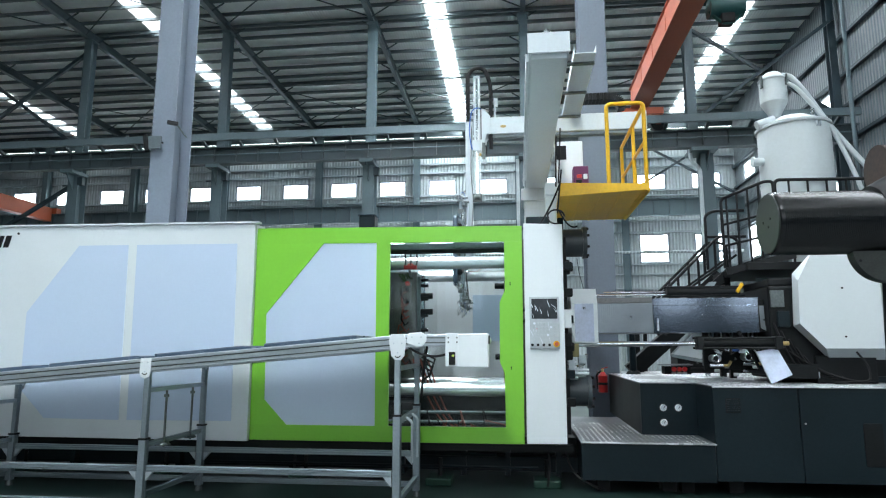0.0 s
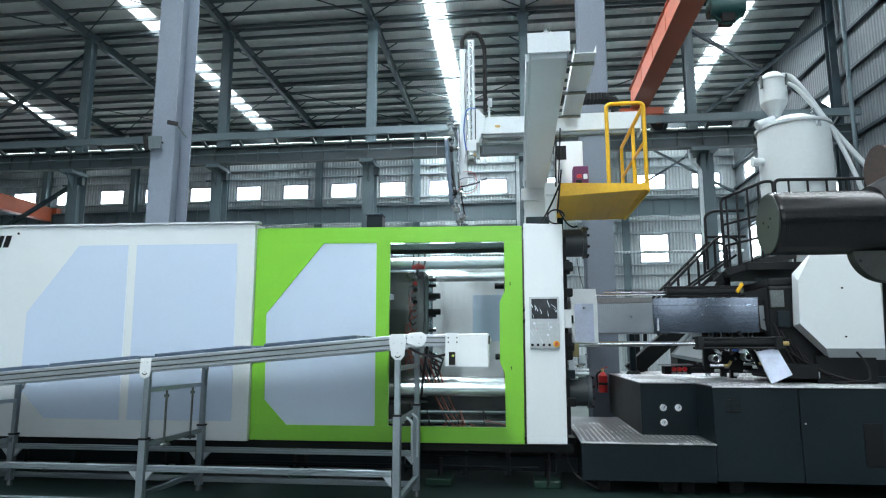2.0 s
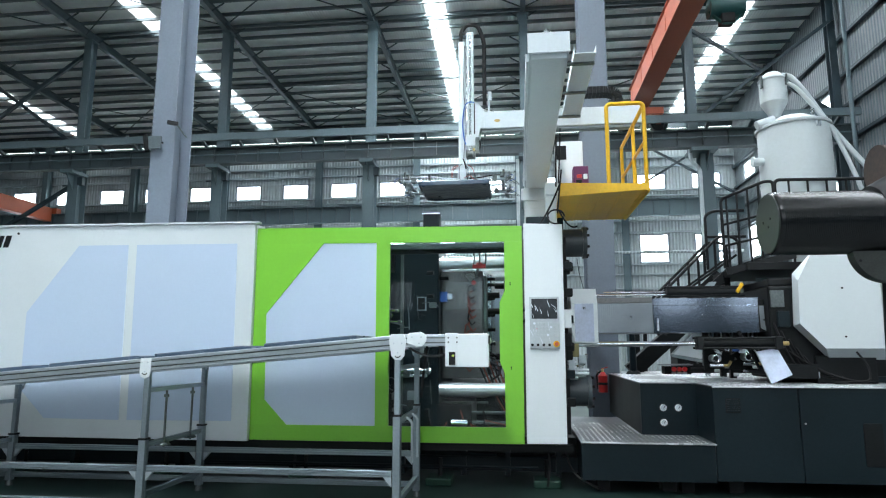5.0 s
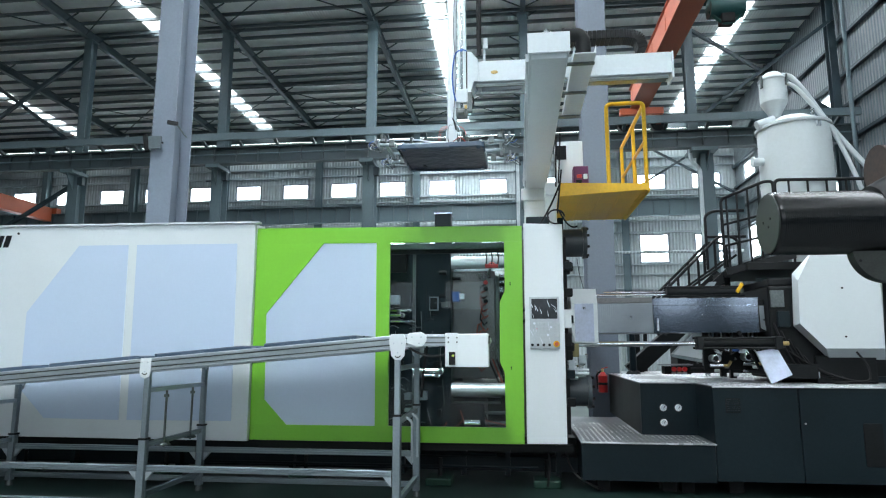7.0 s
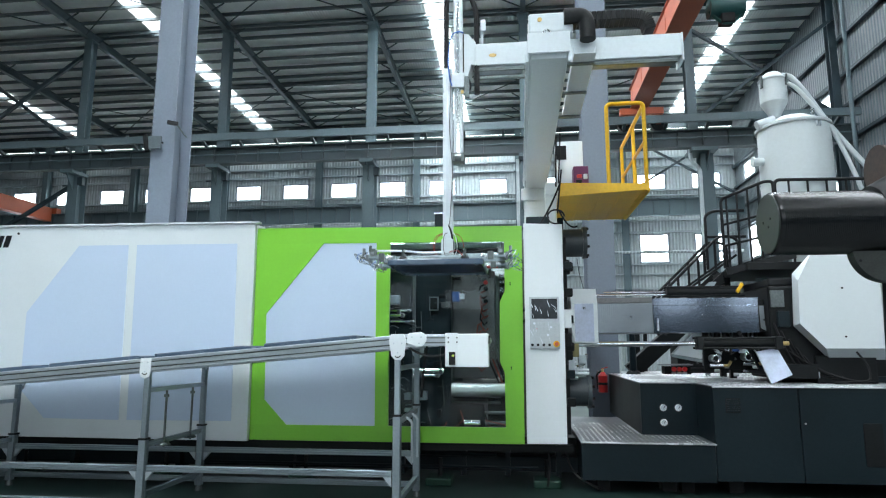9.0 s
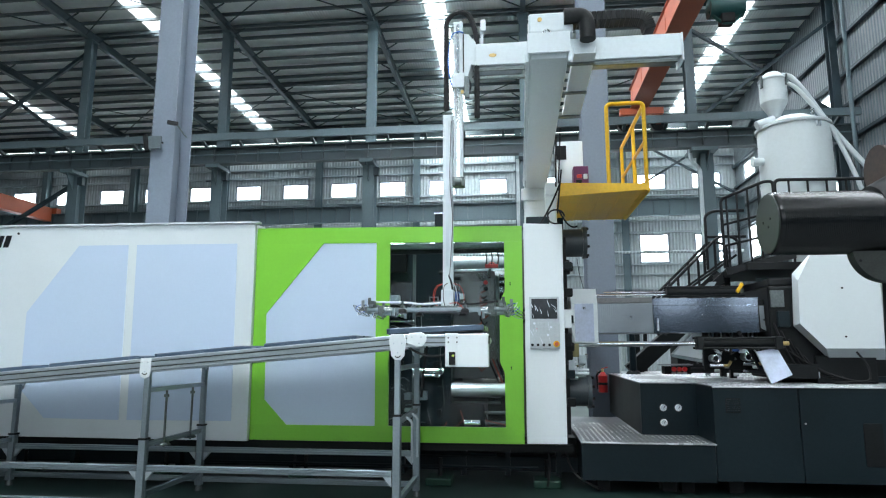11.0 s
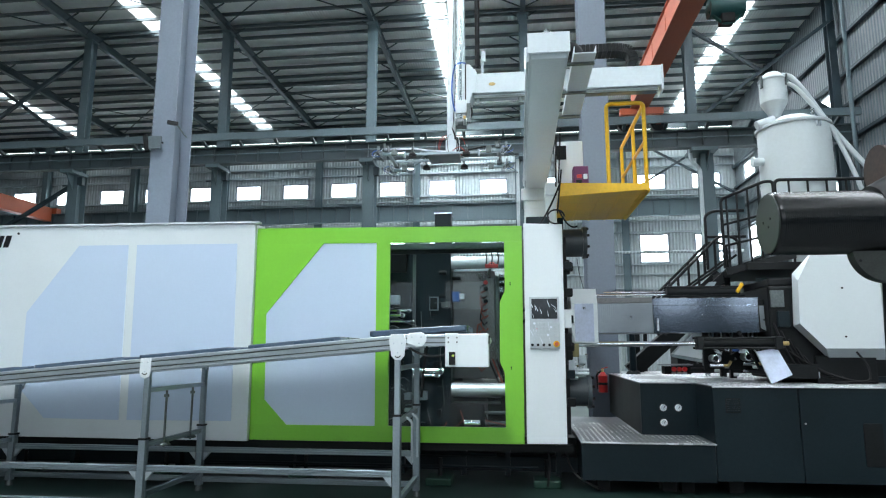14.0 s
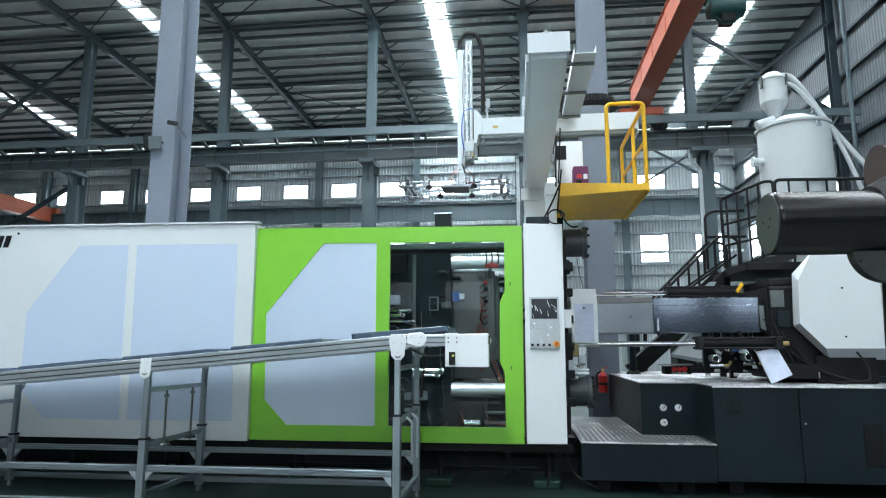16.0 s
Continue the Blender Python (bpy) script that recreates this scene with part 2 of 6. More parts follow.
def add_cyl(bm, a, b, r, r2=None, seg=16):
    a, b = Vector(a), Vector(b)
    d = b - a
    m = d.to_track_quat("Z", "Y").to_matrix().to_4x4()
    m.translation = (a + b) / 2
    bmesh.ops.create_cone(bm, cap_ends=True, segments=seg, radius1=r, radius2=r if r2 is None else r2, depth=d.length, matrix=m)
    return bm


def cyl(a, b, r, r2=None, seg=16):
    return add_cyl(bmesh.new(), a, b, r, r2, seg)


def add_tube(bm, pts, r, seg=8):
    """A round tube through points."""
    pts = [Vector(p) for p in pts]
    rings = []
    n = len(pts)
    ref = None
    for i, p in enumerate(pts):
        d = (pts[min(i + 1, n - 1)] - pts[max(i - 1, 0)]).normalized()
        if ref is None:
            ref = d.orthogonal().normalized()
        s = ref - d * ref.dot(d)
        s = d.orthogonal().normalized() if s.length < 1e-4 else s.normalized()
        ref = s
        u = d.cross(s)
        rings.append([bm.verts.new(p + (s * math.cos(k * math.tau / seg) + u * math.sin(k * math.tau / seg)) * r) for k in range(seg)])
    for a, b in zip(rings, rings[1:]):
        for k in range(seg):
            bm.faces.new((a[k], a[(k + 1) % seg], b[(k + 1) % seg], b[k]))
    bm.faces.new(rings[0])
    bm.faces.new(rings[-1][::-1])
    return bm


def tube(pts, r, seg=8):
    return add_tube(bmesh.new(), pts, r, seg)


def arc(pts, steps=6, radius=0.1):
    """Rounds the corners of a polyline."""
    pts = [Vector(p) for p in pts]
    out = [pts[0]]
    for a, b, c in zip(pts, pts[1:], pts[2:]):
        u, v = (a - b), (c - b)
        k = min(radius, u.length * 0.45, v.length * 0.45)
        p, q = b + u.normalized() * k, b + v.normalized() * k
        for i in range(steps + 1):
            s = i / steps
            out.append(p * (1 - s) ** 2 + b * 2 * s * (1 - s) + q * s ** 2)
    out.append(pts[-1])
    return out


def sag(a, b, drop, steps=10):
    a, b = Vector(a), Vector(b)
    return [a.lerp(b, i / steps) - Vector((0, 0, drop * 4 * (i / steps) * (1 - i / steps))) for i in range(steps + 1)]


def smooth_path(pts, steps=5):
    """A smooth curve through the given points (Catmull-Rom)."""
    p = [Vector(q) for q in pts]
    p = [p[0] * 2 - p[1]] + p + [p[-1] * 2 - p[-2]]
    out = []
    for i in range(1, len(p) - 2):
        for k in range(steps):
            u = k / steps
            out.append(0.5 * (2 * p[i] + (p[i + 1] - p[i - 1]) * u + (2 * p[i - 1] - 5 * p[i] + 4 * p[i + 1] - p[i + 2]) * u * u + (3 * p[i] - p[i - 1] - 3 * p[i + 1] + p[i + 2]) * u ** 3))
    return out + [p[-2]]


def add_plate(bm, outline, y0, y1, holes=(), bevel=0.0):
    """A plate in the xz plane with an outline, from y0 to y1; an outline runs round once."""
    front = [bm.verts.new((x, y0, z)) for x, z in outline]
    f = bm.faces.new(front)
    r = bmesh.ops.extrude_face_region(bm, geom=[f])
    vs = [e for e in r["geom"] if isinstance(e, bmesh.types.BMVert)]
    bmesh.ops.translate(bm, verts=vs, vec=(0, y1 - y0, 0))
    if bevel:
        es = list({e for v in front for e in v.link_edges})
        bmesh.ops.bevel(bm, geom=es, offset=bevel, segments=2, affect="EDGES", profile=0.5)
    return bm


def plate(outline, y0, y1, bevel=0.0):
    return add_plate(bmesh.new(), outline, y0, y1, (), bevel)


def add_plate_x(bm, outline, x0, x1):
    """A plate in the yz plane."""
    a = [bm.verts.new((x0, y, z)) for y, z in outline]
    b = [bm.verts.new((x1, y, z)) for y, z in outline]
    bm.faces.new(a)
    bm.faces.new(b[::-1])
    for i in range(len(a)):
        j = (i + 1) % len(a)
        bm.faces.new((a[i], b[i], b[j], a[j]))
    return bm


def hbeam(bm, a, b, depth, flange, tf=0.02, tw=0.014, vertical=False):
    """An H section: horizontal from a to b (web upright), or a column with its flanges facing front and back."""
    a, b = Vector(a), Vector(b)
    if vertical:
        x, y = a.x, a.y
        add_box(bm, x - flange / 2, x + flange / 2, y, y + tf, a.z, b.z)
        add_box(bm, x - flange / 2, x + flange / 2, y + depth - tf, y + depth, a.z, b.z)
        add_box(bm, x - tw / 2, x + tw / 2, y + tf, y + depth - tf, a.z, b.z)
    else:
        off = Vector((0, 0, (depth - tf) / 2))
        add_bar(bm, a + off, b + off, flange, tf)
        add_bar(bm, a - off, b - off, flange, tf)
        add_bar(bm, a, b, tw, depth - 2 * tf)
    return bm


# ---- the hall ----
single("floor", box(-45, 13.4, -14, 40.2, -0.2, 0.0), FLOORM, "dark green epoxy factory floor", "floor", kind="structure")


# Unseen pale sheet, added so the floor throws light up at beam and roof.
single("aisle", box(-30, 12, -13.5, 5.4, 0.0, 0.006), BOUNCEM, "unseen pale sheet added on the floor to bounce light up", "aisle", kind="structure")


def roof():
    bm = bmesh.new()
    edges = [-45.0]
    for x in SKYLIGHT_X:
        edges += [x - 0.45, x + 0.45]
    edges.append(13.6)
    for x0, x1 in zip(edges[::2], edges[1::2]):
        add_bar(bm, ((x0 + x1) / 2, -14, roof_z(-14) + 0.06), ((x0 + x1) / 2, 40.0, roof_z(40) + 0.06), x1 - x0, 0.05)
    single("ceiling", bm, ROOFMAT, "grey corrugated metal roof seen from below", "ceiling", kind="structure")
    cap = bmesh.new()
    for x in SKYLIGHT_X:
        add_bar(cap, (x, -14, roof_z(-14) + 0.025), (x, 40.0, roof_z(40) + 0.025), 0.89, 0.02)
    single("skylight_cover", cap, ROOFLIGHT, "translucent roof light cover strips", "roof light", kind="structure")


roof()


def purlin(y):
    """A deep Z section: web, lower lip towards the camera, upper lip away from it."""
    bm = bmesh.new()
    z = roof_z(y)
    add_box(bm, -45, 13.4, y - 0.012, y + 0.012, z - 0.2, z - 0.012)
    add_box(bm, -45, 13.4, y - 0.075, y - 0.012, z - 0.2, z - 0.188)
    add_box(bm, -45, 13.4, y + 0.012, y + 0.075, z - 0.024, z - 0.012)
    add_box(bm, -45, 13.4, y - 0.075, y - 0.066, z - 0.188, z - 0.165)
    return single("roof_purlin", bm, PURLINM, "slate grey steel roof purlin under the sheets", "purlin", "roof purlins", "structure")


for i in range(34):
    purlin(4.05 + 1.08 * i)
for y in (27.05, 33.0):
    purlin(y)

FRAME_X = (-26.8, -20.04, -13.17, -6.32, 0.4, 7.26)


def rafter(x):
    bm = bmesh.new()
    hbeam(bm, (x, -13.8, roof_z(-13.8) - 0.4), (x, 40, roof_z(40) - 0.4), 0.4, 0.22)
    return single("roof_rafter", bm, RAFTERM, "slate grey steel roof rafter on the columns", "rafter", "roof rafters", "structure")


for x in FRAME_X:
    rafter(x)


def far_column(x):
    # the last lower shaft stands a little beside its upper one
    xl = x + (0.4 if x > 5 else 0.0)
    t = thing("steel_column", (xl, 26, 0), "grey painted steel column carrying the crane rail", "column", "far columns", "structure")
    part("shaft", hbeam(bmesh.new(), (xl, 26.0, 0), (xl, 26.0, 9.42), 0.6, 0.5, 0.03, 0.02, True), TEAL, t)
    part("upper_shaft", hbeam(bmesh.new(), (x, 26.2, 9.56), (x, 26.2, roof_z(26.2) - 0.64), 0.4, 0.38, 0.025, 0.016, True), TEAL, t)
    bm = box(min(x, xl) - 0.3, max(x, xl) + 0.3, 25.5, 26.6, 9.42, 9.56)
    add_plate_x(bm, [(25.5, 9.42), (26.0, 9.42), (26.0, 8.7)], xl - 0.02, xl + 0.02)
    part("bracket", bm, TEAL, t)
    part("head_plate", box(x - 0.24, x + 0.24, 26.12, 26.68, roof_z(26.2) - 0.635, roof_z(26.2) - 0.605), TEAL, t)
    if x < 5:
        part("clip_box", box(x + 0.22, x + 0.46, 25.98, 26.2, 8.95, 9.3), DARKSTEEL, t)
        part("ladder_bracket", box(x - 0.5, x - 0.25, 26.0, 26.06, 8.9, 8.96), DARKSTEEL, t)
    return t


for x in FRAME_X:
    far_column(x)


def runway():
    t = thing("crane_runway", (0, 25.8, 9.6), "blue-grey steel crane runway girder along the columns", "girder", kind="structure")
    part("web", box(-44, 13.3, 25.7, 25.72, 9.62, 10.26), RUNWAYM, t)
    part("top_flange", box(-44, 13.3, 25.52, 25.9, 10.26, 10.3), RUNWAYM, t)
    part("bottom_flange", box(-44, 13.3, 25.52, 25.9, 9.57, 9.62), RUNWAYM, t)
    repeat("stiffener", box(-0.012, 0.012, 25.55, 25.7, 9.62, 10.26), RUNWAYM, t, [(-43.5 + i * 0.98, 0, 0) for i in range(58)])
    beam = part("walkway_beam", box(-44, 13.3, 25.28, 25.31, 10.55, 10.86, 0.004), WALKM, t, "blue-grey channel beam of the walkway")
    part("beam_lip", box(-44, 13.3, 25.31, 25.4, 10.84, 10.86), WALKM, beam)
    part("beam_lip", box(-44, 13.3, 25.31, 25.4, 10.55, 10.57), WALKM, beam)
    repeat("strut", bar((0, 25.33, 10.54), (0, 25.95, 10.32), 0.12, 0.1), RUNWAYM, t, [(-42.9 + i * 1.63, 0, 0) for i in range(35)])
    repeat("stanchion", box(-0.04, 0.04, 25.31, 25.36, 10.86, 10.97), WALKM, t, [(-41.6 + i * 2.45, 0, 0) for i in range(22)])
    part("rail", box(-44, 13.3, 25.74, 25.8, 10.3, 10.335), RUNWAYM, t)
    part("conduit", tube([(-44, 25.5, 9.95), (13.3, 25.5, 9.95)], 0.03, 8), TEAL, t, smooth=True)


runway()


WX = [-5.66 + 3.285 * k for k in range(-12, 6)]


def rear_wall():
    t = thing("wall_north", (0, 40, 0), "grey corrugated metal wall with two window bands", "wall", kind="structure")
    for z0, z1, nm in ((0, 6.78, "lower_band"), (8.56, 11.4, "middle_band"), (12.4, 15.25, "upper_band")):
        part(nm, box(-45, 13.4, 40.0, 40.1, z0, z1), CLAD, t)
    for z0, z1 in WIN_Z:
        bm = bmesh.new()
        prev = -45
        for x in WX:
            add_box(bm, prev, x, 40.0, 40.1, z0, z1)
            prev = x + 1.75
        add_box(bm, prev, 13.4, 40.0, 40.1, z0, z1)
        part("window_pier", bm, CLAD, t)
    for z in (5.2, 6.08, 6.68, 8.68, 9.42, 10.99, 11.33, 12.86, 13.45):
        part("girt", box(-45, 13.3, 39.8, 39.99, z - 0.05, z + 0.05), GIRTM, t)
    part("eaves_beam", box(-45, 13.4, 39.9, 40.1, 15.36, roof_z(40) + 0.03), RUNWAYM, t)
    for z in (15.25, 15.33):
        part("eaves_rail", box(-45, 13.4, 39.92, 40.0, z, z + 0.03), RUNWAYM, t)
    for z0, z1 in WIN_Z:
        for x in WX:
            w = bmesh.new()
            for a, b, c, d in ((x, x + 1.75, z0, z0 + 0.06), (x, x + 1.75, z1 - 0.06, z1), (x, x + 0.06, z0 + 0.06, z1 - 0.06), (x + 1.69, x + 1.75, z0 + 0.06, z1 - 0.06)):
                add_box(w, a, b, 39.97, 40.06, c, d)
            part("window_frame", w, STEELGREY, t)
            if z0 < 8:
                part("glazing_bar", box(x + 0.06, x + 1.69, 40.0, 40.03, z0 + 1.14, z0 + 1.18), STEELGREY, t)
                part("glazing_bar", box(x + 0.86, x + 0.89, 40.0, 40.03, z0 + 0.06, z1 - 0.06), STEELGREY, t)
    g = thing("rear_crane_girder", (0, 38.2, 9.7), "grey-green steel crane girder along the rear wall", "girder", kind="structure")
    part("beam", hbeam(bmesh.new(), (-44, 38.2, 9.86), (13.2, 38.2, 9.86), 1.05, 0.34, 0.04, 0.02), TEAL, g)
    repeat("stiffener", box(-0.02, 0.02, 38.05, 38.19, 9.38, 10.34), TEAL, g, [(-43.5 + i * 0.92, 0, 0) for i in range(61)])
    single("backdrop", box(-46, 15.5, 41.4, 41.45, 0, 18), DAY, "bright overcast sky outside the windows", "sky", kind="structure")


rear_wall()


def wall_column(x):
    bm = hbeam(bmesh.new(), (x, 39.2, 0), (x, 39.2, roof_z(39.2) - 0.62), 0.5, 0.36, 0.03, 0.02, True)
    return single("wall_column", bm, TEAL, "grey-green steel wall column by the windows", "column", "wall columns", "structure")


for k in range(-5, 3):
    wall_column(-6.39 + 6.48 * k)


def side_wall():
    t = thing("wall_east", (13.4, 0, 0), "grey corrugated metal side wall with windows", "wall", kind="structure")
    X0, X1 = 13.4, 13.5
    for z0, z1, nm in ((0, 6.78, "lower_band"), (8.56, 11.4, "middle_band"), (12.4, 17.7, "upper_band")):
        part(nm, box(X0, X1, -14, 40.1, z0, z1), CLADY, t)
    ys = [38.6 - 3.3 * k for k in range(4)]
    for z0, z1 in WIN_Z:
        bm = bmesh.new()
        prev = 40.1
        for y in ys:
            add_box(bm, X0, X1, y, prev, z0, z1)
            prev = y - 1.75
        add_box(bm, X0, X1, -14, prev, z0, z1)
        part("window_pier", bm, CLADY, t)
    for z in (5.2, 6.65, 8.7, 9.9, 11.3, 12.6, 14.2):
        part("girt", box(13.22, 13.39, -14, 39.9, z - 0.06, z + 0.06), DARKSTEEL, t)
    single("backdrop", box(14.8, 14.85, -15, 41, 0, 18), DAY, "bright overcast sky outside the side windows", "sky", kind="structure")
    for y in (33, 26.6, 20, 13.4, 7):
        bm = bmesh.new()
        add_box(bm, 12.9, 13.2, y - 0.18, y - 0.15, 0, roof_z(y) - 0.3)
        add_box(bm, 12.9, 13.2, y + 0.15, y + 0.18, 0, roof_z(y) - 0.3)
        add_box(bm, 13.04, 13.06, y - 0.15, y + 0.15, 0, roof_z(y) - 0.3)
        single("wall_column", bm, DARKSTEEL, "dark steel side wall column", "column", "side wall columns", "structure")


side_wall()
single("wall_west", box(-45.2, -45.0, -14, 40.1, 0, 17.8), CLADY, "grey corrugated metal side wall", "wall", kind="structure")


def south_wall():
    # Unseen wall: low windows feed the door reflections, high glazing is added front light.
    t = thing("wall_south", (-16, -14.1, 0), "unseen grey corrugated metal wall with a row of windows and added high glazing", "wall", kind="structure")
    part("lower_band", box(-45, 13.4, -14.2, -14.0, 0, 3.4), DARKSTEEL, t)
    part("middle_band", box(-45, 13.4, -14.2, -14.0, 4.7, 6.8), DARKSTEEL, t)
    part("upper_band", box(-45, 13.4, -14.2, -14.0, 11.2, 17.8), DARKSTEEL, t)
    # Solid stretch added to keep that front light off the left end.
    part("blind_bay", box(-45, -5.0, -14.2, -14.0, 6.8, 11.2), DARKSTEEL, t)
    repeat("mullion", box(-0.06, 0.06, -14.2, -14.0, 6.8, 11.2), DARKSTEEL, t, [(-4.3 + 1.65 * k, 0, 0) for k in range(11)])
    # Added glow that brightens the upright faces of the machine.
    single("backdrop", box(-46, 14, -15.6, -15.55, 6, 12), FRONTFILL, "glowing sheet added behind unseen high glazing to light the machine front", "sky", kind="structure")
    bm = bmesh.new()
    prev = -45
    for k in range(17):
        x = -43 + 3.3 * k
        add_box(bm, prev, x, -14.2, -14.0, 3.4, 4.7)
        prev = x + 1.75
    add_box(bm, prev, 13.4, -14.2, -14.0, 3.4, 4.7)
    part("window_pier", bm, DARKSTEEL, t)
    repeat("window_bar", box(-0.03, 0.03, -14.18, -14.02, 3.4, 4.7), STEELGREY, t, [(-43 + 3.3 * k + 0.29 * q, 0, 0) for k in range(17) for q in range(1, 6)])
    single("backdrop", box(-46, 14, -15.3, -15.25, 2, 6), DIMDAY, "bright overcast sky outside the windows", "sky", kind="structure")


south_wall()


def near_column(x, y=11.35):
    t = thing("hall_column", (x, y, 0), "tall light grey painted steel H column behind the machine", "column", "near columns", "structure")
    part("front_flange", box(x - 0.24, x + 0.24, y, y + 0.03, 0, 16.2, 0.004), STEELGREY, t)
    part("rear_flange", box(x - 0.24, x + 0.24, y + 0.62, y + 0.65, 0, 16.2, 0.004), STEELGREY, t)
    part("web", box(x - 0.015, x + 0.015, y + 0.03, y + 0.62, 0, 16.2), STEELGREY, t)
    return t


near_column(-6.91)
near_column(1.45)


# ---- the moulding machine: clamp end ----

def sheet(name, outline, y, thick, material, parent, label="", bevel=0.006):
    return part(name, plate(outline, y, y + thick, bevel), material, parent, label)


def clamp_cover():
    t = thing("clamp_cover", (-6.5, 9.2, 0.54), "white painted sheet-steel clamp cover with pale frosted panels", "machine cover")
    sheet("front_panel", [(-10.6, 0.55), (-3.3, 0.53), (-3.31, 3.21), (-10.6, 3.27)], 7.64, 0.05, WHITE2, t)
    part("top_panel", box(-10.6, -3.31, 7.69, 10.7, 3.17, 3.21), WHITE2, t)
    part("rear_panel", box(-10.6, -3.31, 10.7, 10.75, 0.55, 3.21), WHITE2, t)
    part("end_return", box(-3.35, -3.31, 7.69, 8.2, 0.55, 3.17), WHITE2, t)
    part("top_lip", bar((-10.6, 7.66, 3.285), (-3.26, 7.66, 3.225), 0.1, 0.02), WHITE2, t)
    sheet("frosted_panel", [(-5.71, 2.97), (-5.02, 2.965), (-4.98, 0.76), (-5.99, 0.77), (-6.36, 1.13), (-6.37, 2.1)], 7.634, 0.006, FROST, t, "pale blue frosted panel with clipped corners", 0.001)
    sheet("frosted_panel", [(-4.9, 2.965), (-3.54, 2.955), (-3.51, 0.765), (-4.87, 0.76)], 7.634, 0.006, FROST, t, "pale blue frosted panel", 0.001)
    sheet("frosted_panel", [(-8.2, 2.98), (-6.9, 2.975), (-6.9, 0.77), (-8.2, 0.77)], 7.634, 0.006, FROST, t, "pale blue frosted panel", 0.001)
    # the maker's mark as plain slanted bars
    for x, w in ((-7.06, 0.13), (-6.88, 0.07), (-6.79, 0.09)):
        sheet("mark_bar", [(x - 0.02, 2.965), (x + w - 0.03, 2.965), (x + w + 0.01, 3.125), (x + 0.02, 3.125)], 7.632, 0.006, BLACK, t, "black slanted mark", 0.001)
    bm = cyl((-6.6, 7.632, 3.15), (-6.6, 7.64, 3.15), 0.016, seg=16)
    part("mark_dot", bm, BLACK, t)


clamp_cover()


def guard_door():
    t = thing("guard_door", (-1.62, 7.75, 0.54), "bright green sliding guard door with a window", "machine door")
    y, d = 7.71, 0.05
    g = bmesh.new()
    # stiles and rails round the frosted panel and the clear window
    add_plate(g, [(-3.3, 0.54), (0.04, 0.54), (0.04, 0.722), (-3.3, 0.722)], y, y + d, (), 0.0)
    add_plate(g, [(-3.31, 2.955), (0.05, 2.93), (0.05, 3.12), (-3.31, 3.16)], y, y + d, (), 0.0)
    add_plate(g, [(-1.74, 0.722), (-1.58, 0.722), (-1.58, 2.943), (-1.75, 2.943)], y, y + d, (), 0.0)
    part("frame", g, GREEN, t)
    sheet("hinge_panel", [(-3.3, 0.722), (-2.84, 0.722), (-3.13, 1.02), (-3.15, 2.07), (-2.43, 2.95), (-3.31, 2.955)], y, d, GREEN, t, bevel=0.0)
    sheet("closing_stile", [(-0.175, 0.722), (0.04, 0.722), (0.05, 2.93), (-0.165, 2.93), (-0.165, 2.33), (-0.23, 2.19), (-0.235, 1.48), (-0.18, 1.35)], y, d, GREEN, t, bevel=0.0)
    sheet("frosted_panel", [(-2.43, 2.955), (-1.75, 2.943), (-1.74, 0.722), (-2.84, 0.722), (-3.13, 1.02), (-3.15, 2.07)], y + 0.012, 0.01, FROST, t, "pale blue frosted panel with clipped corners", 0.0)
    pane = sheet("pane", [(-1.58, 0.722), (-0.17, 0.722), (-0.165, 2.93), (-1.58, 2.943)], y + 0.02, 0.006, CLEAR, t, "clear plastic window pane", 0.0)
    pane.visible_shadow = False
    part("track", box(-3.3, 0.04, 7.77, 7.83, 3.05, 3.12), ALU, t)
    for z in (1.4, 2.4):
        for k in range(2):
            part("bolt", cyl((-0.1, 7.7, z + k * 0.02), (-0.1, 7.712, z + k * 0.02), 0.008, seg=8), BLACK, t)


guard_door()


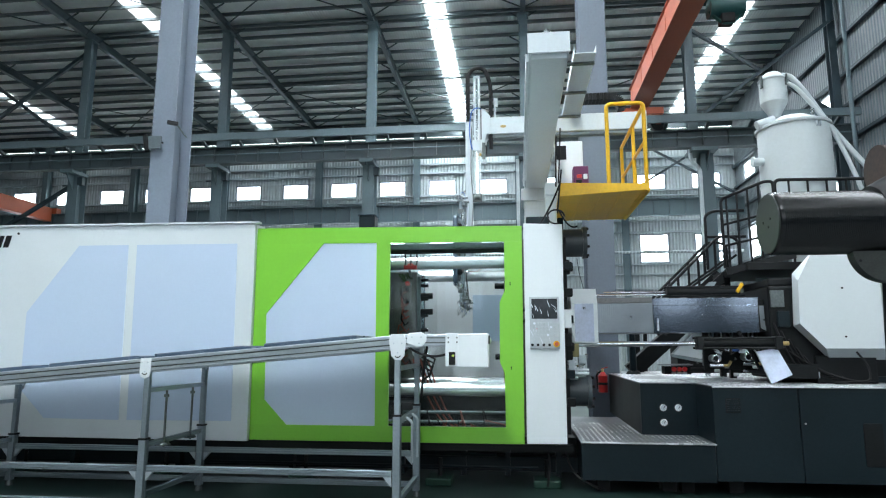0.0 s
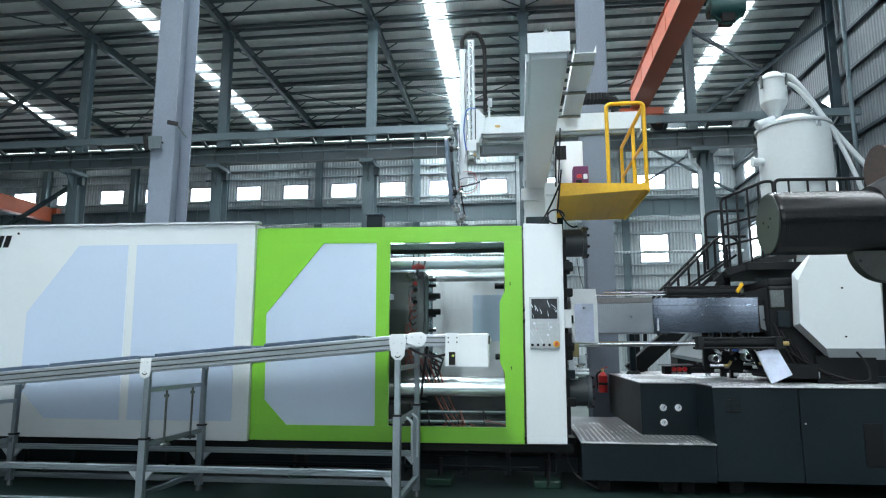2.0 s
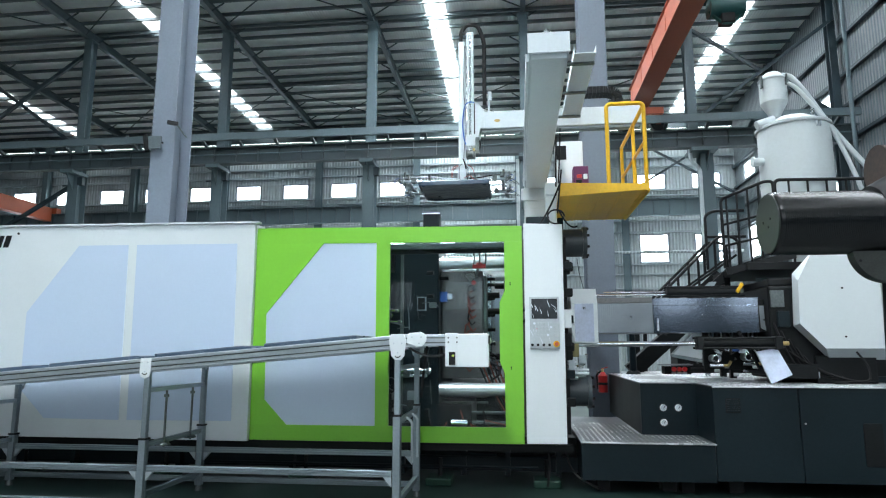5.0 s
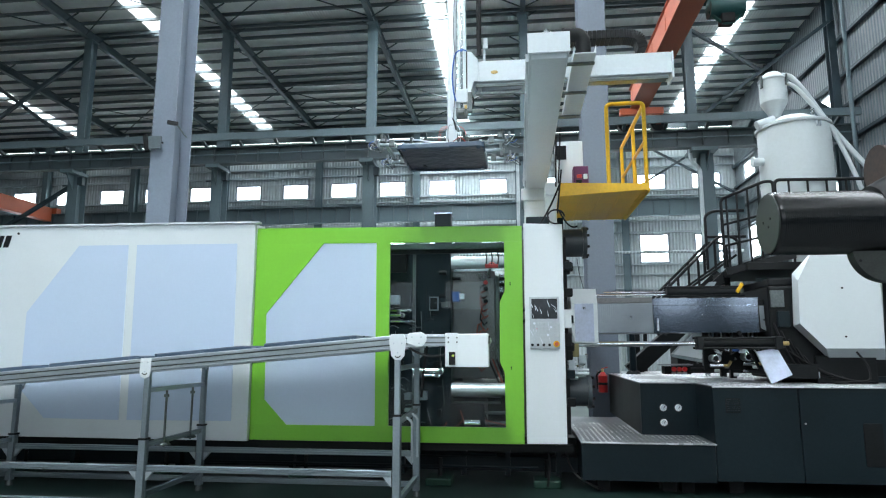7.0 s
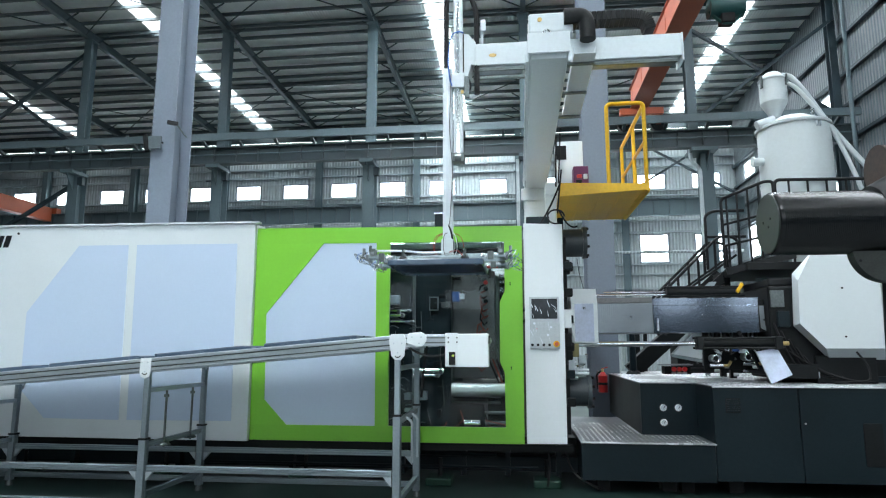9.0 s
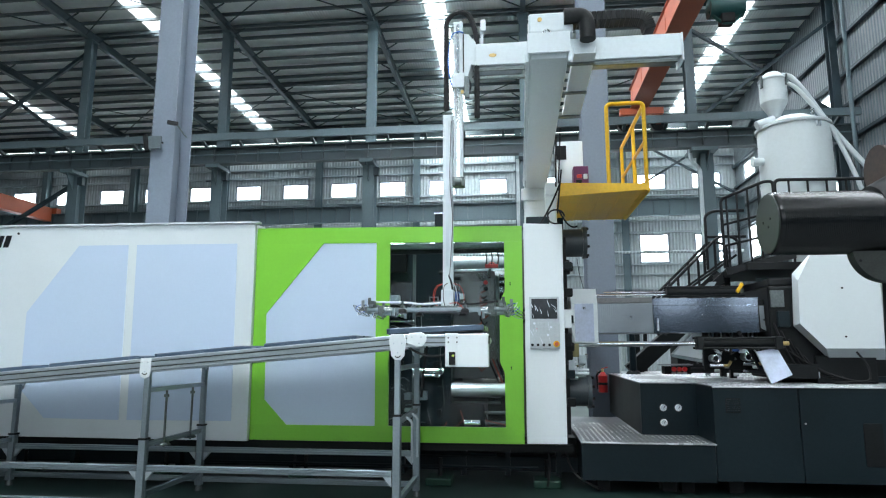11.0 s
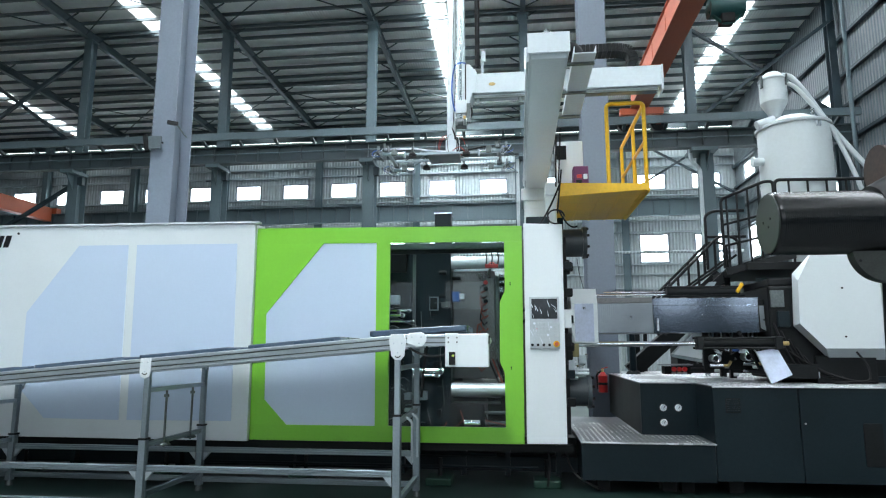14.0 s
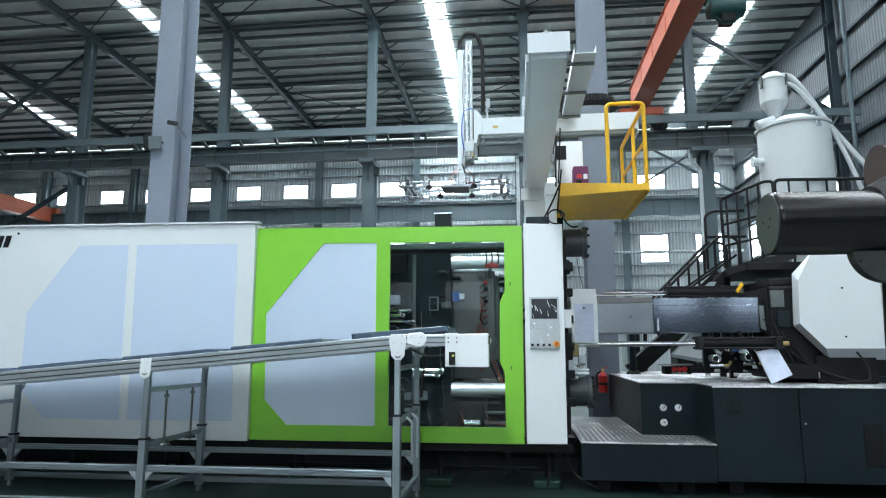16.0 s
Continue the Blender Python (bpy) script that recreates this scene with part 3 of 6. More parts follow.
def control_post():
    t = thing("control_post", (0.29, 7.8, 0.55), "white machine end cover beside the green door", "machine cover")
    part("front_panel", plate([(0.065, 0.55), (0.525, 0.555), (0.535, 3.12), (0.07, 3.14)], 7.66, 7.72, 0.008), WHITE, t)
    part("side_panel", box(0.47, 0.525, 7.72, 8.05, 0.56, 3.12), WHITE, t)
    part("top_panel", box(0.07, 0.525, 7.72, 10.7, 3.05, 3.1), WHITE, t)
    part("bracket", box(0.5, 0.62, 7.76, 7.85, 1.88, 2.1, 0.006), WHITE, t)
    h = part("control_panel", box(0.125, 0.47, 7.628, 7.66, 1.635, 2.245, 0.006), KEYPAD, t, "grey operator panel with plastic film over its screen")
    part("screen", box(0.148, 0.448, 7.622, 7.63, 1.985, 2.22, 0.002), SCREEN, h)
    rnd = random.Random(3)
    for k in range(16):
        lower = k > 9
        x0, z0 = 0.15 + rnd.random() * 0.29, (1.66 + rnd.random() * 0.2) if lower else (2.0 + rnd.random() * 0.13)
        dx, dz = rnd.uniform(-0.05, -0.005), rnd.uniform(0.03, 0.11)
        # White slivers imitate the glints on the creased film.
        crease = plate([(x0, z0), (x0 + rnd.uniform(0.002, 0.007), z0 + 0.004), (x0 + dx * 0.5 + 0.003, z0 + dz * 0.6), (x0 + dx, min(z0 + dz, 2.215))], 7.6165, 7.618)
        part("film_crease", crease, PAPER, h, "white sliver painted as the glint on a crease in the plastic film")
    for r in range(4):
        for c in range(7):
            z = 1.93 - r * 0.045
            part("key", box(0.165 + c * 0.039, 0.19 + c * 0.039, 7.623, 7.63, z - 0.012, z + 0.012, 0.002), PAPER if (r * 7 + c * 3) % 11 == 0 else KEYPAD, h)
    for c, m in enumerate((BLACK, BLACK, BLACK, BLACK)):
        x = 0.15 + c * 0.066
        part("push_button", cyl((x, 7.605, 1.68), (x, 7.63, 1.68), 0.016, seg=16), m, h)
    part("stop_plate", cyl((0.43, 7.618, 1.69), (0.43, 7.63, 1.69), 0.038, seg=24), YELLOW, h, "yellow emergency stop plate")
    part("stop_button", cyl((0.43, 7.59, 1.69), (0.43, 7.62, 1.69), 0.022, seg=20), ORANGE, h, "orange emergency stop button")
    part("lamp", cyl((0.2, 7.62, 1.87), (0.2, 7.63, 1.87), 0.007, seg=10), RED, h)


control_post()


def machine_base():
    t = thing("machine_bed", (-3, 9.2, 0), "black welded steel machine bed on green pads", "machine base")
    part("bed", box(-10.5, 1.0, 8.5, 10.4, 0.25, 0.52), BLACK, t)
    part("lower_rail", box(-10.5, 1.0, 8.35, 8.5, 0.12, 0.3, 0.01), CHARCOAL, t)
    part("sill", box(-10.5, 0.6, 7.82, 7.95, 0.44, 0.52), BLACK, t)
    for x in (-9, -7.5, -6, -4.5, -2.95, -1.5, -0.72, -0.17, 0.45):
        part("rib", box(x - 0.03, x + 0.03, 8.25, 8.5, 0.08, 0.5), CHARCOAL, t)
    for x in (-8.4, -6.6, -4.6, -2.72, -1.0, 0.3):
        part("pad", box(x - 0.16, x + 0.16, 7.95, 8.3, 0.0, 0.09, 0.015), GREENPAD, t, "green levelling pad")
        part("foot_bolt", cyl((x, 8.15, 0.09), (x, 8.15, 0.3), 0.025, seg=10), BLACK, t)
    part("pipe", tube([(-6.0, 8.2, 0.38), (-0.3, 8.2, 0.34)], 0.025), CHARCOAL, t)
    part("pipe", tube([(-4.0, 8.15, 0.2), (0.2, 8.15, 0.2)], 0.018), CHARCOAL, t)
    part("flexible_hose", tube(arc([(0.31, 7.95, 0.52), (0.33, 7.93, 0.25), (0.3, 7.9, 0.04)]), 0.016), RUBBER, t)
    part("flexible_hose", tube(arc([(0.5, 7.9, 0.5), (0.58, 7.85, 0.2), (0.9, 7.85, 0.03)], radius=0.2), 0.012), RUBBER, t)


machine_base()


def clamp_inside():
    t = thing("clamp_unit", (-1.0, 9.1, 0.52), "open mould space with chrome tie bars and grey rear guard", "moulding machine")
    for y in (8.3, 9.95):
        for z in (1.12, 2.755):
            part("tie_bar", cyl((-9.5, y, z), (0.1, y, z), 0.085, seg=28), TIEBAR, t, "polished chrome tie bar", True)
    part("rear_guard", box(-3.2, 0.1, 10.45, 10.5, 0.55, 3.05), BARE, t, "pale grey rear guard sheet")
    part("rear_guard_window", box(-0.75, -0.18, 10.43, 10.45, 1.75, 2.5, 0.004), FROST, t)
    part("fixed_platen", box(-0.08, 0.45, 7.9, 10.35, 0.6, 3.0, 0.03), MOLD, t)
    part("inner_rail", box(-3.2, 0.0, 7.96, 8.04, 2.895, 2.965, 0.004), DULLALU, t)
    part("drip_tray", box(-3.2, 0.0, 8.0, 10.4, 0.54, 0.58), BLACK, t)
    part("top_shade", box(-3.2, 0.0, 7.98, 8.02, 2.835, 2.89), BLACK, t)
    for z in (0.72, 0.84):
        part("drain_pipe", cyl((-3.2, 8.25, z), (0.0, 8.25, z), 0.02, seg=10), OLDIRON, t, smooth=True)
    for z in (2.98, 1.11):
        n = part("tie_bar_nut", cyl((0.45, 8.25, z), (0.82, 8.25, z), 0.18, seg=32), CASTM, t, "slate cast tie bar nut", True)
        part("nut_flange", cyl((0.82, 8.25, z), (0.87, 8.25, z), 0.205, seg=32), CASTM, n, smooth=True)
        part("nut_ring", cyl((0.54, 8.25, z), (0.57, 8.25, z), 0.19, seg=32), CASTM, n, smooth=True)
        for k in range(8):
            a = (k + 0.5) * math.tau / 8
            part("nut_bolt", cyl((0.865, 8.25 + 0.185 * math.cos(a), z + 0.185 * math.sin(a)), (0.9, 8.25 + 0.185 * math.cos(a), z + 0.185 * math.sin(a)), 0.018, seg=6), BLACK, n)
    part("hanging_wire", tube(smooth_path([(0.765, 8.4, 2.8), (0.79, 8.4, 2.6), (0.84, 8.4, 2.39)]), 0.004, 5), RUBBER, t)
    part("pipe_union", cyl((0.56, 8.1, 2.65), (0.68, 8.1, 2.65), 0.055, seg=12), BLACK, t)
    part("pipe_union", cyl((0.6, 8.1, 2.56), (0.6, 8.1, 2.74), 0.045, seg=12), BLACK, t)
    # Black sheet added to darken the mould base in front of the rear guard.
    part("lower_shroud", box(-3.2, -0.09, 9.1, 9.15, 0.58, 1.02), BLACK, t, "black sheet added for the dark mould base behind the tie bars")
    for z in (2.47, 1.53):
        part("guide_pin", cyl((-0.32, 8.6, z), (-0.08, 8.6, z), 0.04, seg=16), BLACK, t, "black guide pin", True)
    part("platen_edge", box(0.535, 0.6, 8.0, 8.3, 0.62, 3.02, 0.01), BLACK, t)
    for k in range(6):
        part("edge_fitting", box(0.56, 0.66, 7.94, 8.02, 0.95 + 0.33 * k, 1.05 + 0.33 * k, 0.01), CHARCOAL if k % 2 else BLACK, t)
    part("fixed_mould", box(-0.195, -0.08, 8.55, 9.7, 1.35, 2.55, 0.015), MOLD, t)
    # the bundles of hoses on the fixed half
    rnd = random.Random(8)
    for k in range(7):
        y = 8.35 + 0.1 * k
        part("hose", tube(sag((-0.12, y, 2.5 - 0.12 * k), (-0.2, y, 1.35 - 0.05 * k), -0.02), 0.012, 6), MOULDHOSE if k % 2 else RUBBER, t)
    for k in range(8):
        x = -1.1 + 0.11 * k
        part("hose", tube([(x, 8.15, 0.6), (x + rnd.uniform(-0.15, 0.15), 8.2, 0.7 + rnd.random() * 0.2), (x + rnd.uniform(-0.1, 0.3), 8.25, 0.66)], 0.01, 6), MOULDHOSE if k % 3 else RUBBER, t)
    return t


clamp_inside()


def moving_platen():
    t = thing("moving_platen", (-1.8, 9.1, 0.6), "dark steel moving platen carrying its half of the mould", "mould")
    part("platen", box(-2.9, -1.92, 8.2, 10.1, 0.6, 3.0, 0.02), CHARCOAL, t)
    part("platen_rib", box(-2.42, -2.38, 8.18, 8.21, 0.7, 2.95), OLDIRON, t)
    part("platen_rib", box(-2.9, -2.5, 8.14, 8.2, 2.62, 2.98, 0.01), BLACK, t)
    part("stop_post", box(-2.16, -1.94, 8.4, 8.6, 3.0, 3.44, 0.01), CHARCOAL, t)
    part("post_cap", box(-2.17, -1.93, 8.39, 8.61, 3.44, 3.455), STAINLESS, t)
    part("mould_half", box(-1.92, -1.36, 8.45, 9.8, 1.25, 2.66, 0.012), MOLD, t)
    part("cavity_plate", box(-1.355, -1.31, 8.46, 9.8, 1.27, 2.6, 0.006), OLDIRON, t)
    part("core_face", box(-1.305, -1.25, 8.47, 9.78, 1.3, 2.62, 0.008), CHROME, t, "bright polished core plate")
    part("mould_top_plate", box(-1.9, -1.38, 8.47, 8.95, 2.66, 2.685, 0.003), ALU, t)
    part("lifting_bar", box(-1.47, -1.3, 8.06, 8.12, 2.65, 2.7, 0.006), RED, t, "red lifting bar")
    part("lifting_eye", tube([(-1.385 + 0.035 * math.cos(a), 8.09, 2.7 + 0.02 * math.sin(a)) for a in [i * math.tau / 14 for i in range(15)]], 0.009, 6), RED, t, "red lifting shackle")
    for x in (-1.46, -1.39, -1.31):
        part("lifting_chain", tube([(x, 8.09, 2.68), (x + 0.015, 8.09, 2.78), (x, 8.09, 2.88)], 0.01, 6), RUBBER, t)
    part("lifting_hanger", bar((-1.4, 8.09, 2.65), (-1.45, 8.46, 2.62), 0.03, 0.02), OLDIRON, t)
    part("terminal_box", box(-1.925, -1.82, 8.3, 8.42, 2.245, 2.375, 0.006), BLUE, t, "blue terminal box")
    part("terminal_gland", box(-1.82, -1.76, 8.32, 8.4, 2.28, 2.35, 0.004), PAPER, t)
    part("terminal_bracket", box(-2.03, -1.925, 8.34, 8.38, 2.29, 2.33), BLACK, t)
    part("stop_pin", cyl((-1.92, 8.3, 2.55), (-1.8, 8.3, 2.55), 0.025, seg=10), BLACK, t)
    for z in (2.55, 2.47, 2.33, 2.29, 2.12, 2.07, 1.88, 1.7, 1.55, 1.45):
        part("connector", cyl((-1.3, 8.44, z), (-1.3 + (0.16 if z in (2.33, 2.12) else 0.1), 8.44, z), 0.022 if z not in (2.33, 2.12) else 0.04, seg=10), BLACK, t)
        part("connector_tip", cyl((-1.24, 8.43, z + 0.02), (-1.2, 8.43, z + 0.02), 0.012, seg=8), CHROME, t)
    rnd = random.Random(5)
    for k in range(12):
        z, x = 2.48 - 0.085 * k, -1.5 + rnd.uniform(-0.03, 0.03)
        part("hose", tube([(x, 8.44, z), (x - 0.06, 8.4, z - 0.03), (x - 0.07, 8.38, z - 0.12), (x - 0.02, 8.4, z - 0.2), (x + 0.02, 8.42, z - 0.16)], 0.011, 6), MOULDHOSE if k % 4 else RUBBER, t)
    for z in (2.5, 2.42, 2.25):
        part("hose_port", cyl((-1.48, 8.41, z), (-1.48, 8.45, z), 0.03, seg=12), RED if z > 2.45 else BLACK, t)
    for k in range(6):
        part("hose", tube(sag((-1.45 + 0.05 * k, 8.42, 1.5), (-0.95 + 0.07 * k, 8.2, 0.62), 0.08 + 0.04 * k), 0.012, 6), MOULDHOSE if k % 2 else RUBBER, t)
    for k in range(4):
        part("hose", tube([(-1.3, 8.43, 1.6 - 0.06 * k), (-1.1 - 0.02 * k, 8.38, 1.5 - 0.05 * k), (-1.16, 8.36, 1.3), (-1.3, 8.4, 1.2)], 0.014, 6), RUBBER, t)
    for k in range(5):
        part("water_pipe", cyl((-1.9, 8.42 - 0.02 * k, 1.2 - 0.06 * k), (-1.3, 8.42 - 0.02 * k, 1.2 - 0.06 * k), 0.014, seg=8), CHROME if k % 2 else OLDIRON, t)
    for k in range(36):
        x, z = rnd.uniform(-2.88, -2.0), rnd.uniform(0.7, 2.25)
        m = (OLDIRON, DULLALU, OLDIRON, RUBBER, DULLALU)[k % 5]
        if k % 3:
            l = rnd.uniform(0.04, 0.2)
            part("oil_line", tube(smooth_path([(x, 8.17, z), (x + l * 0.5, 8.14, z + rnd.uniform(0.0, 0.03)), (x + l, 8.17, z + rnd.uniform(-0.03, 0.02))], 3), rnd.uniform(0.003, 0.008), 5), m, t)
        else:
            part("oil_line", tube([(x, 8.16, z), (x + rnd.uniform(-0.02, 0.02), 8.14, z + rnd.uniform(0.08, 0.3))], rnd.uniform(0.003, 0.008), 5), m, t)
    for k in range(7):
        part("oil_line", tube(sag((-2.88, 8.15, 1.98 + 0.018 * k), (-2.35 - 0.03 * k, 8.13, 1.92 + 0.012 * k), -0.03), 0.006, 5), DULLALU if k % 2 else OLDIRON, t)
    for k in range(9):
        x, z = rnd.uniform(-2.8, -2.0), rnd.uniform(0.8, 2.2)
        part("valve", box(x, x + rnd.uniform(0.04, 0.12), 8.1, 8.2, z, z + rnd.uniform(0.04, 0.12), 0.006), (OLDIRON, BLACK, DULLALU)[k % 3], t)
    for z, x0, x1, r in ((2.12, -2.86, -2.42, 0.016), (2.06, -2.8, -2.5, 0.022), (1.98, -2.86, -2.38, 0.014), (1.36, -2.4, -2.0, 0.03), (1.3, -2.4, -2.05, 0.02)):
        part("hydraulic_pipe", cyl((x0, 8.12, z), (x1, 8.12, z), r, seg=12), CHROME, t, "bright hydraulic pipe", True)
        for x in (x0 + 0.05, x1 - 0.06):
            part("pipe_nut", cyl((x, 8.12, z), (x + 0.04, 8.12, z), r * 1.5, seg=6), OLDIRON, t)
    f = part("cable_window", box(-2.2, -2.08, 8.17, 8.2, 2.12, 2.3, 0.004), DULLALU, t)
    part("window_inset", box(-2.185, -2.095, 8.165, 8.172, 2.135, 2.285), BLACK, f)
    part("manifold_block", box(-2.72, -2.58, 8.1, 8.2, 2.2, 2.32, 0.012), DUSTY, t, "pale valve manifold")
    # Pale triangle standing in for a reflection in the window pane.
    part("slant_guard", plate([(-2.83, 2.72), (-2.7, 2.5), (-2.83, 2.5)], 8.14, 8.16), DUSTY, t)
    for z in (2.6, 2.3, 1.75):
        part("platen_stud", cyl((-2.06, 8.1, z), (-1.97, 8.1, z), 0.028, seg=12), BLACK, t, smooth=True)
    part("carriage_foot", box(-2.9, -1.5, 8.2, 10.0, 0.6, 0.95, 0.02), BLACK, t)
    part("foot_valve", cyl((-1.75, 8.15, 0.72), (-1.55, 8.15, 0.72), 0.05, seg=14), CHROME, t, smooth=True)
    return t


PLATEN = moving_platen()


# ---- the conveyor ----
CF, CR = 6.23, 7.42


def belt_z(x):
    return 1.765 + 0.088 * (x + 1.2) if x < -1.0 else 1.783


def profile_bar(name, a, b, w, h, parent, label="", material=None):
    """Slotted aluminium profile: a bar with two grooves on its long faces."""
    bm = bmesh.new()
    a, b = Vector(a), Vector(b)
    d = (b - a).normalized()
    side = d.cross(Vector((0, 0, 1)))
    side = Vector((1, 0, 0)) if side.length < 1e-6 else side.normalized()
    up = side.cross(d).normalized()
    g, c = w * 0.4, 0.004
    half = [(-h / 2, w / 2 - c), (-h / 2 + c, w / 2), (-h * 0.29, w / 2), (-h * 0.29, w / 2 - g), (-h * 0.13, w / 2 - g), (-h * 0.13, w / 2),
            (h * 0.13, w / 2), (h * 0.13, w / 2 - g), (h * 0.29, w / 2 - g), (h * 0.29, w / 2), (h / 2 - c, w / 2), (h / 2, w / 2 - c)]
    ring = half + [(-u, -v) for u, v in half]
    ends = [[bm.verts.new(p + up * u + side * v) for u, v in ring] for p in (a, b)]
    k = len(ring)
    for i in range(k):
        bm.faces.new((ends[0][i], ends[0][(i + 1) % k], ends[1][(i + 1) % k], ends[1][i]))
    bm.faces.new(ends[0])
    bm.faces.new(ends[1][::-1])
    return part(name, bm, material or ALU, parent, label)


def conveyor():
    t = thing("belt_conveyor", (-3.4, 6.82, 0), "inclined aluminium-profile belt conveyor in front of the machine", "conveyor")
    x0, x1 = -8.4, -1.02
    for y in (CF, CR):
        profile_bar("side_rail", (x0, y, belt_z(x0) - 0.06), (x1, y, belt_z(-1.03) - 0.06), 0.05, 0.13, t)
        # Dark strips inside the grooves stand in for the shade there.
        for h in (-0.02, 0.02):
            part("slot_strip", bar((x0, y - 0.0215, belt_z(x0) - 0.06 + h * 1.36), (x1, y - 0.0215, belt_z(-1.03) - 0.06 + h * 1.36), 0.003, 0.011), OLDIRON, t, "dark strip standing in for shade in the profile groove")
            part("slot_strip", bar((-0.96, y - 0.0215, 1.72 + h * 1.15), (-0.4, y - 0.0215, 1.72 + h * 1.15), 0.003, 0.010), OLDIRON, t, "dark strip standing in for shade in the profile groove")
        profile_bar("end_rail", (-0.96, y, 1.72), (-0.4, y, 1.72), 0.05, 0.11, t)
    bm = bmesh.new()
    add_bar(bm, (x0, (CF + CR) / 2, belt_z(x0) - 0.02), (x1, (CF + CR) / 2, belt_z(x1 - 0.01) - 0.02), CR - CF - 0.1, 0.012)
    add_bar(bm, (x1, (CF + CR) / 2, 1.772), (-0.35, (CF + CR) / 2, 1.772), CR - CF - 0.1, 0.012)
    part("belt", bm, BELT, t, "grey conveyor belt")
    part("end_roller", cyl((-0.36, CF + 0.05, 1.725), (-0.36, CR - 0.05, 1.725), 0.045, seg=20), ALU, t, smooth=True)
    m = part("motor_cover", plate([(-0.67, 1.47), (-0.29, 1.47), (-0.29, 1.78), (-0.67, 1.775)], 6.0, 6.2, 0.008), WHITE, t, "white drive cover with a dark switch")
    part("cover_wing", box(-0.69, -0.57, 5.985, 6.0, 1.475, 1.785, 0.002), WHITE, m)
    part("switch", box(-0.655, -0.595, 5.97, 5.986, 1.49, 1.61, 0.004), BLACK, m)
    part("switch_lamp", cyl((-0.615, 5.955, 1.575), (-0.615, 5.97, 1.575), 0.011, seg=12), mat("lamp_green", (0.5, 0.6, 0.1), 0.3), m)
    for z in (1.7, 1.74):
        for x in (-0.66, -0.58):
            part("cover_screw", cyl((x, 5.978, z), (x, 5.987, z), 0.008, seg=10), OLDIRON, m)
    part("cover_slot", box(-0.288, -0.276, 6.02, 6.06, 1.68, 1.76), BLACK, m)
    # joint plates at the bend
    for y in (CF - 0.035, CR + 0.03):
        part("joint_plate", plate([(-1.27, 1.72), (-1.25, 1.78), (-1.12, 1.78), (-1.1, 1.72), (-1.115, 1.57), (-1.15, 1.53), (-1.21, 1.53), (-1.245, 1.57)], y, y + 0.012, 0.003), WHITE, t, "white slotted joint plate")
        part("bend_plate", plate([(-1.09, 1.76), (-1.07, 1.79), (-0.95, 1.8), (-0.9, 1.77), (-0.9, 1.71), (-0.94, 1.66), (-1.0, 1.66), (-1.05, 1.68), (-1.09, 1.69)], y, y + 0.012, 0.003), WHITE, t, "white joint plate")
        for px, pz in ((-1.22, 1.69), (-1.14, 1.69), (-1.18, 1.6), (-1.04, 1.75), (-0.95, 1.75), (-0.97, 1.69)):
            part("joint_bolt", cyl((px, y - 0.008, pz), (px, y + 0.02, pz), 0.008, seg=8), ALU, t)
        part("plate_slot", tube([(-1.18 + 0.03 * math.cos(a), y - 0.003, 1.585 + 0.03 * math.sin(a)) for a in [math.pi * (1.15 + 0.1 * i) for i in range(8)]], 0.005, 6), BLACK, t, "curved adjusting slot")
    for xl in (-3.79, -6.2):
        z = belt_z(xl)
        for y in (CF - 0.035, CR + 0.03):
            part("joint_plate", plate([(xl - 0.06, z - 0.13), (xl - 0.055, z + 0.005), (xl + 0.055, z + 0.01), (xl + 0.06, z - 0.13), (xl + 0.045, z - 0.18), (xl, z - 0.2), (xl - 0.045, z - 0.18)], y, y + 0.012, 0.003), WHITE, t, "white slotted joint plate")
            for px, pz in ((-0.03, -0.04), (0.03, -0.035), (0.0, -0.13)):
                part("joint_bolt", cyl((xl + px, y - 0.008, z + pz), (xl + px, y + 0.02, z + pz), 0.007, seg=8), ALU, t)
            part("plate_slot", tube([(xl + 0.028 * math.cos(a), y - 0.003, z - 0.13 + 0.028 * math.sin(a)) for a in [math.pi * (1.15 + 0.1 * i) for i in range(8)]], 0.005, 6), BLACK, t, "curved adjusting slot")
    # legs, in an upper and a stouter lower length
    for xl, zs in ((-1.185, 1.0), (-3.77, 0.74), (-6.2, 0.6)):
        for y in (CF, CR):
            top = belt_z(xl) - 0.13
            profile_bar("upper_leg", (xl, y, zs), (xl, y, top), 0.055, 0.055, t, material=LEGALU)
            profile_bar("lower_leg", (xl, y, 0.06), (xl, y, zs), 0.075, 0.075, t, material=LEGALU)
            part("leg_collar", box(xl - 0.045, xl + 0.045, y - 0.045, y + 0.045, zs - 0.008, zs + 0.012, 0.003), BLACK, t)
            part("foot", cyl((xl, y, 0.0), (xl, y, 0.06), 0.045, 0.025, seg=14), OLDIRON, t)
        for z in (zs - 0.06, 0.2):
            profile_bar("cross_rail", (xl, CF + 0.05, z), (xl, CR - 0.05, z), 0.05, 0.05, t, material=LEGALU)
        z = belt_z(xl) - 0.32
        profile_bar("cross_rail", (xl, CF + 0.03, z), (xl, CR - 0.03, z), 0.045, 0.045, t)
    for y in (CF, CR):
        for a, b in ((-6.2, -3.77), (-3.77, -1.185), (-8.4, -6.2)):
            for z in (0.46, 0.13):
                profile_bar("long_rail", (a + 0.05, y, z), (b - 0.05, y, z), 0.05, 0.06, t, material=LEGALU)
            for xx, s in ((a + 0.05, 1), (b - 0.05, -1)):
                part("corner_bracket", plate([(xx, 0.43), (xx + s * 0.08, 0.43), (xx, 0.34)], y - 0.02, y + 0.02), ALU, t)
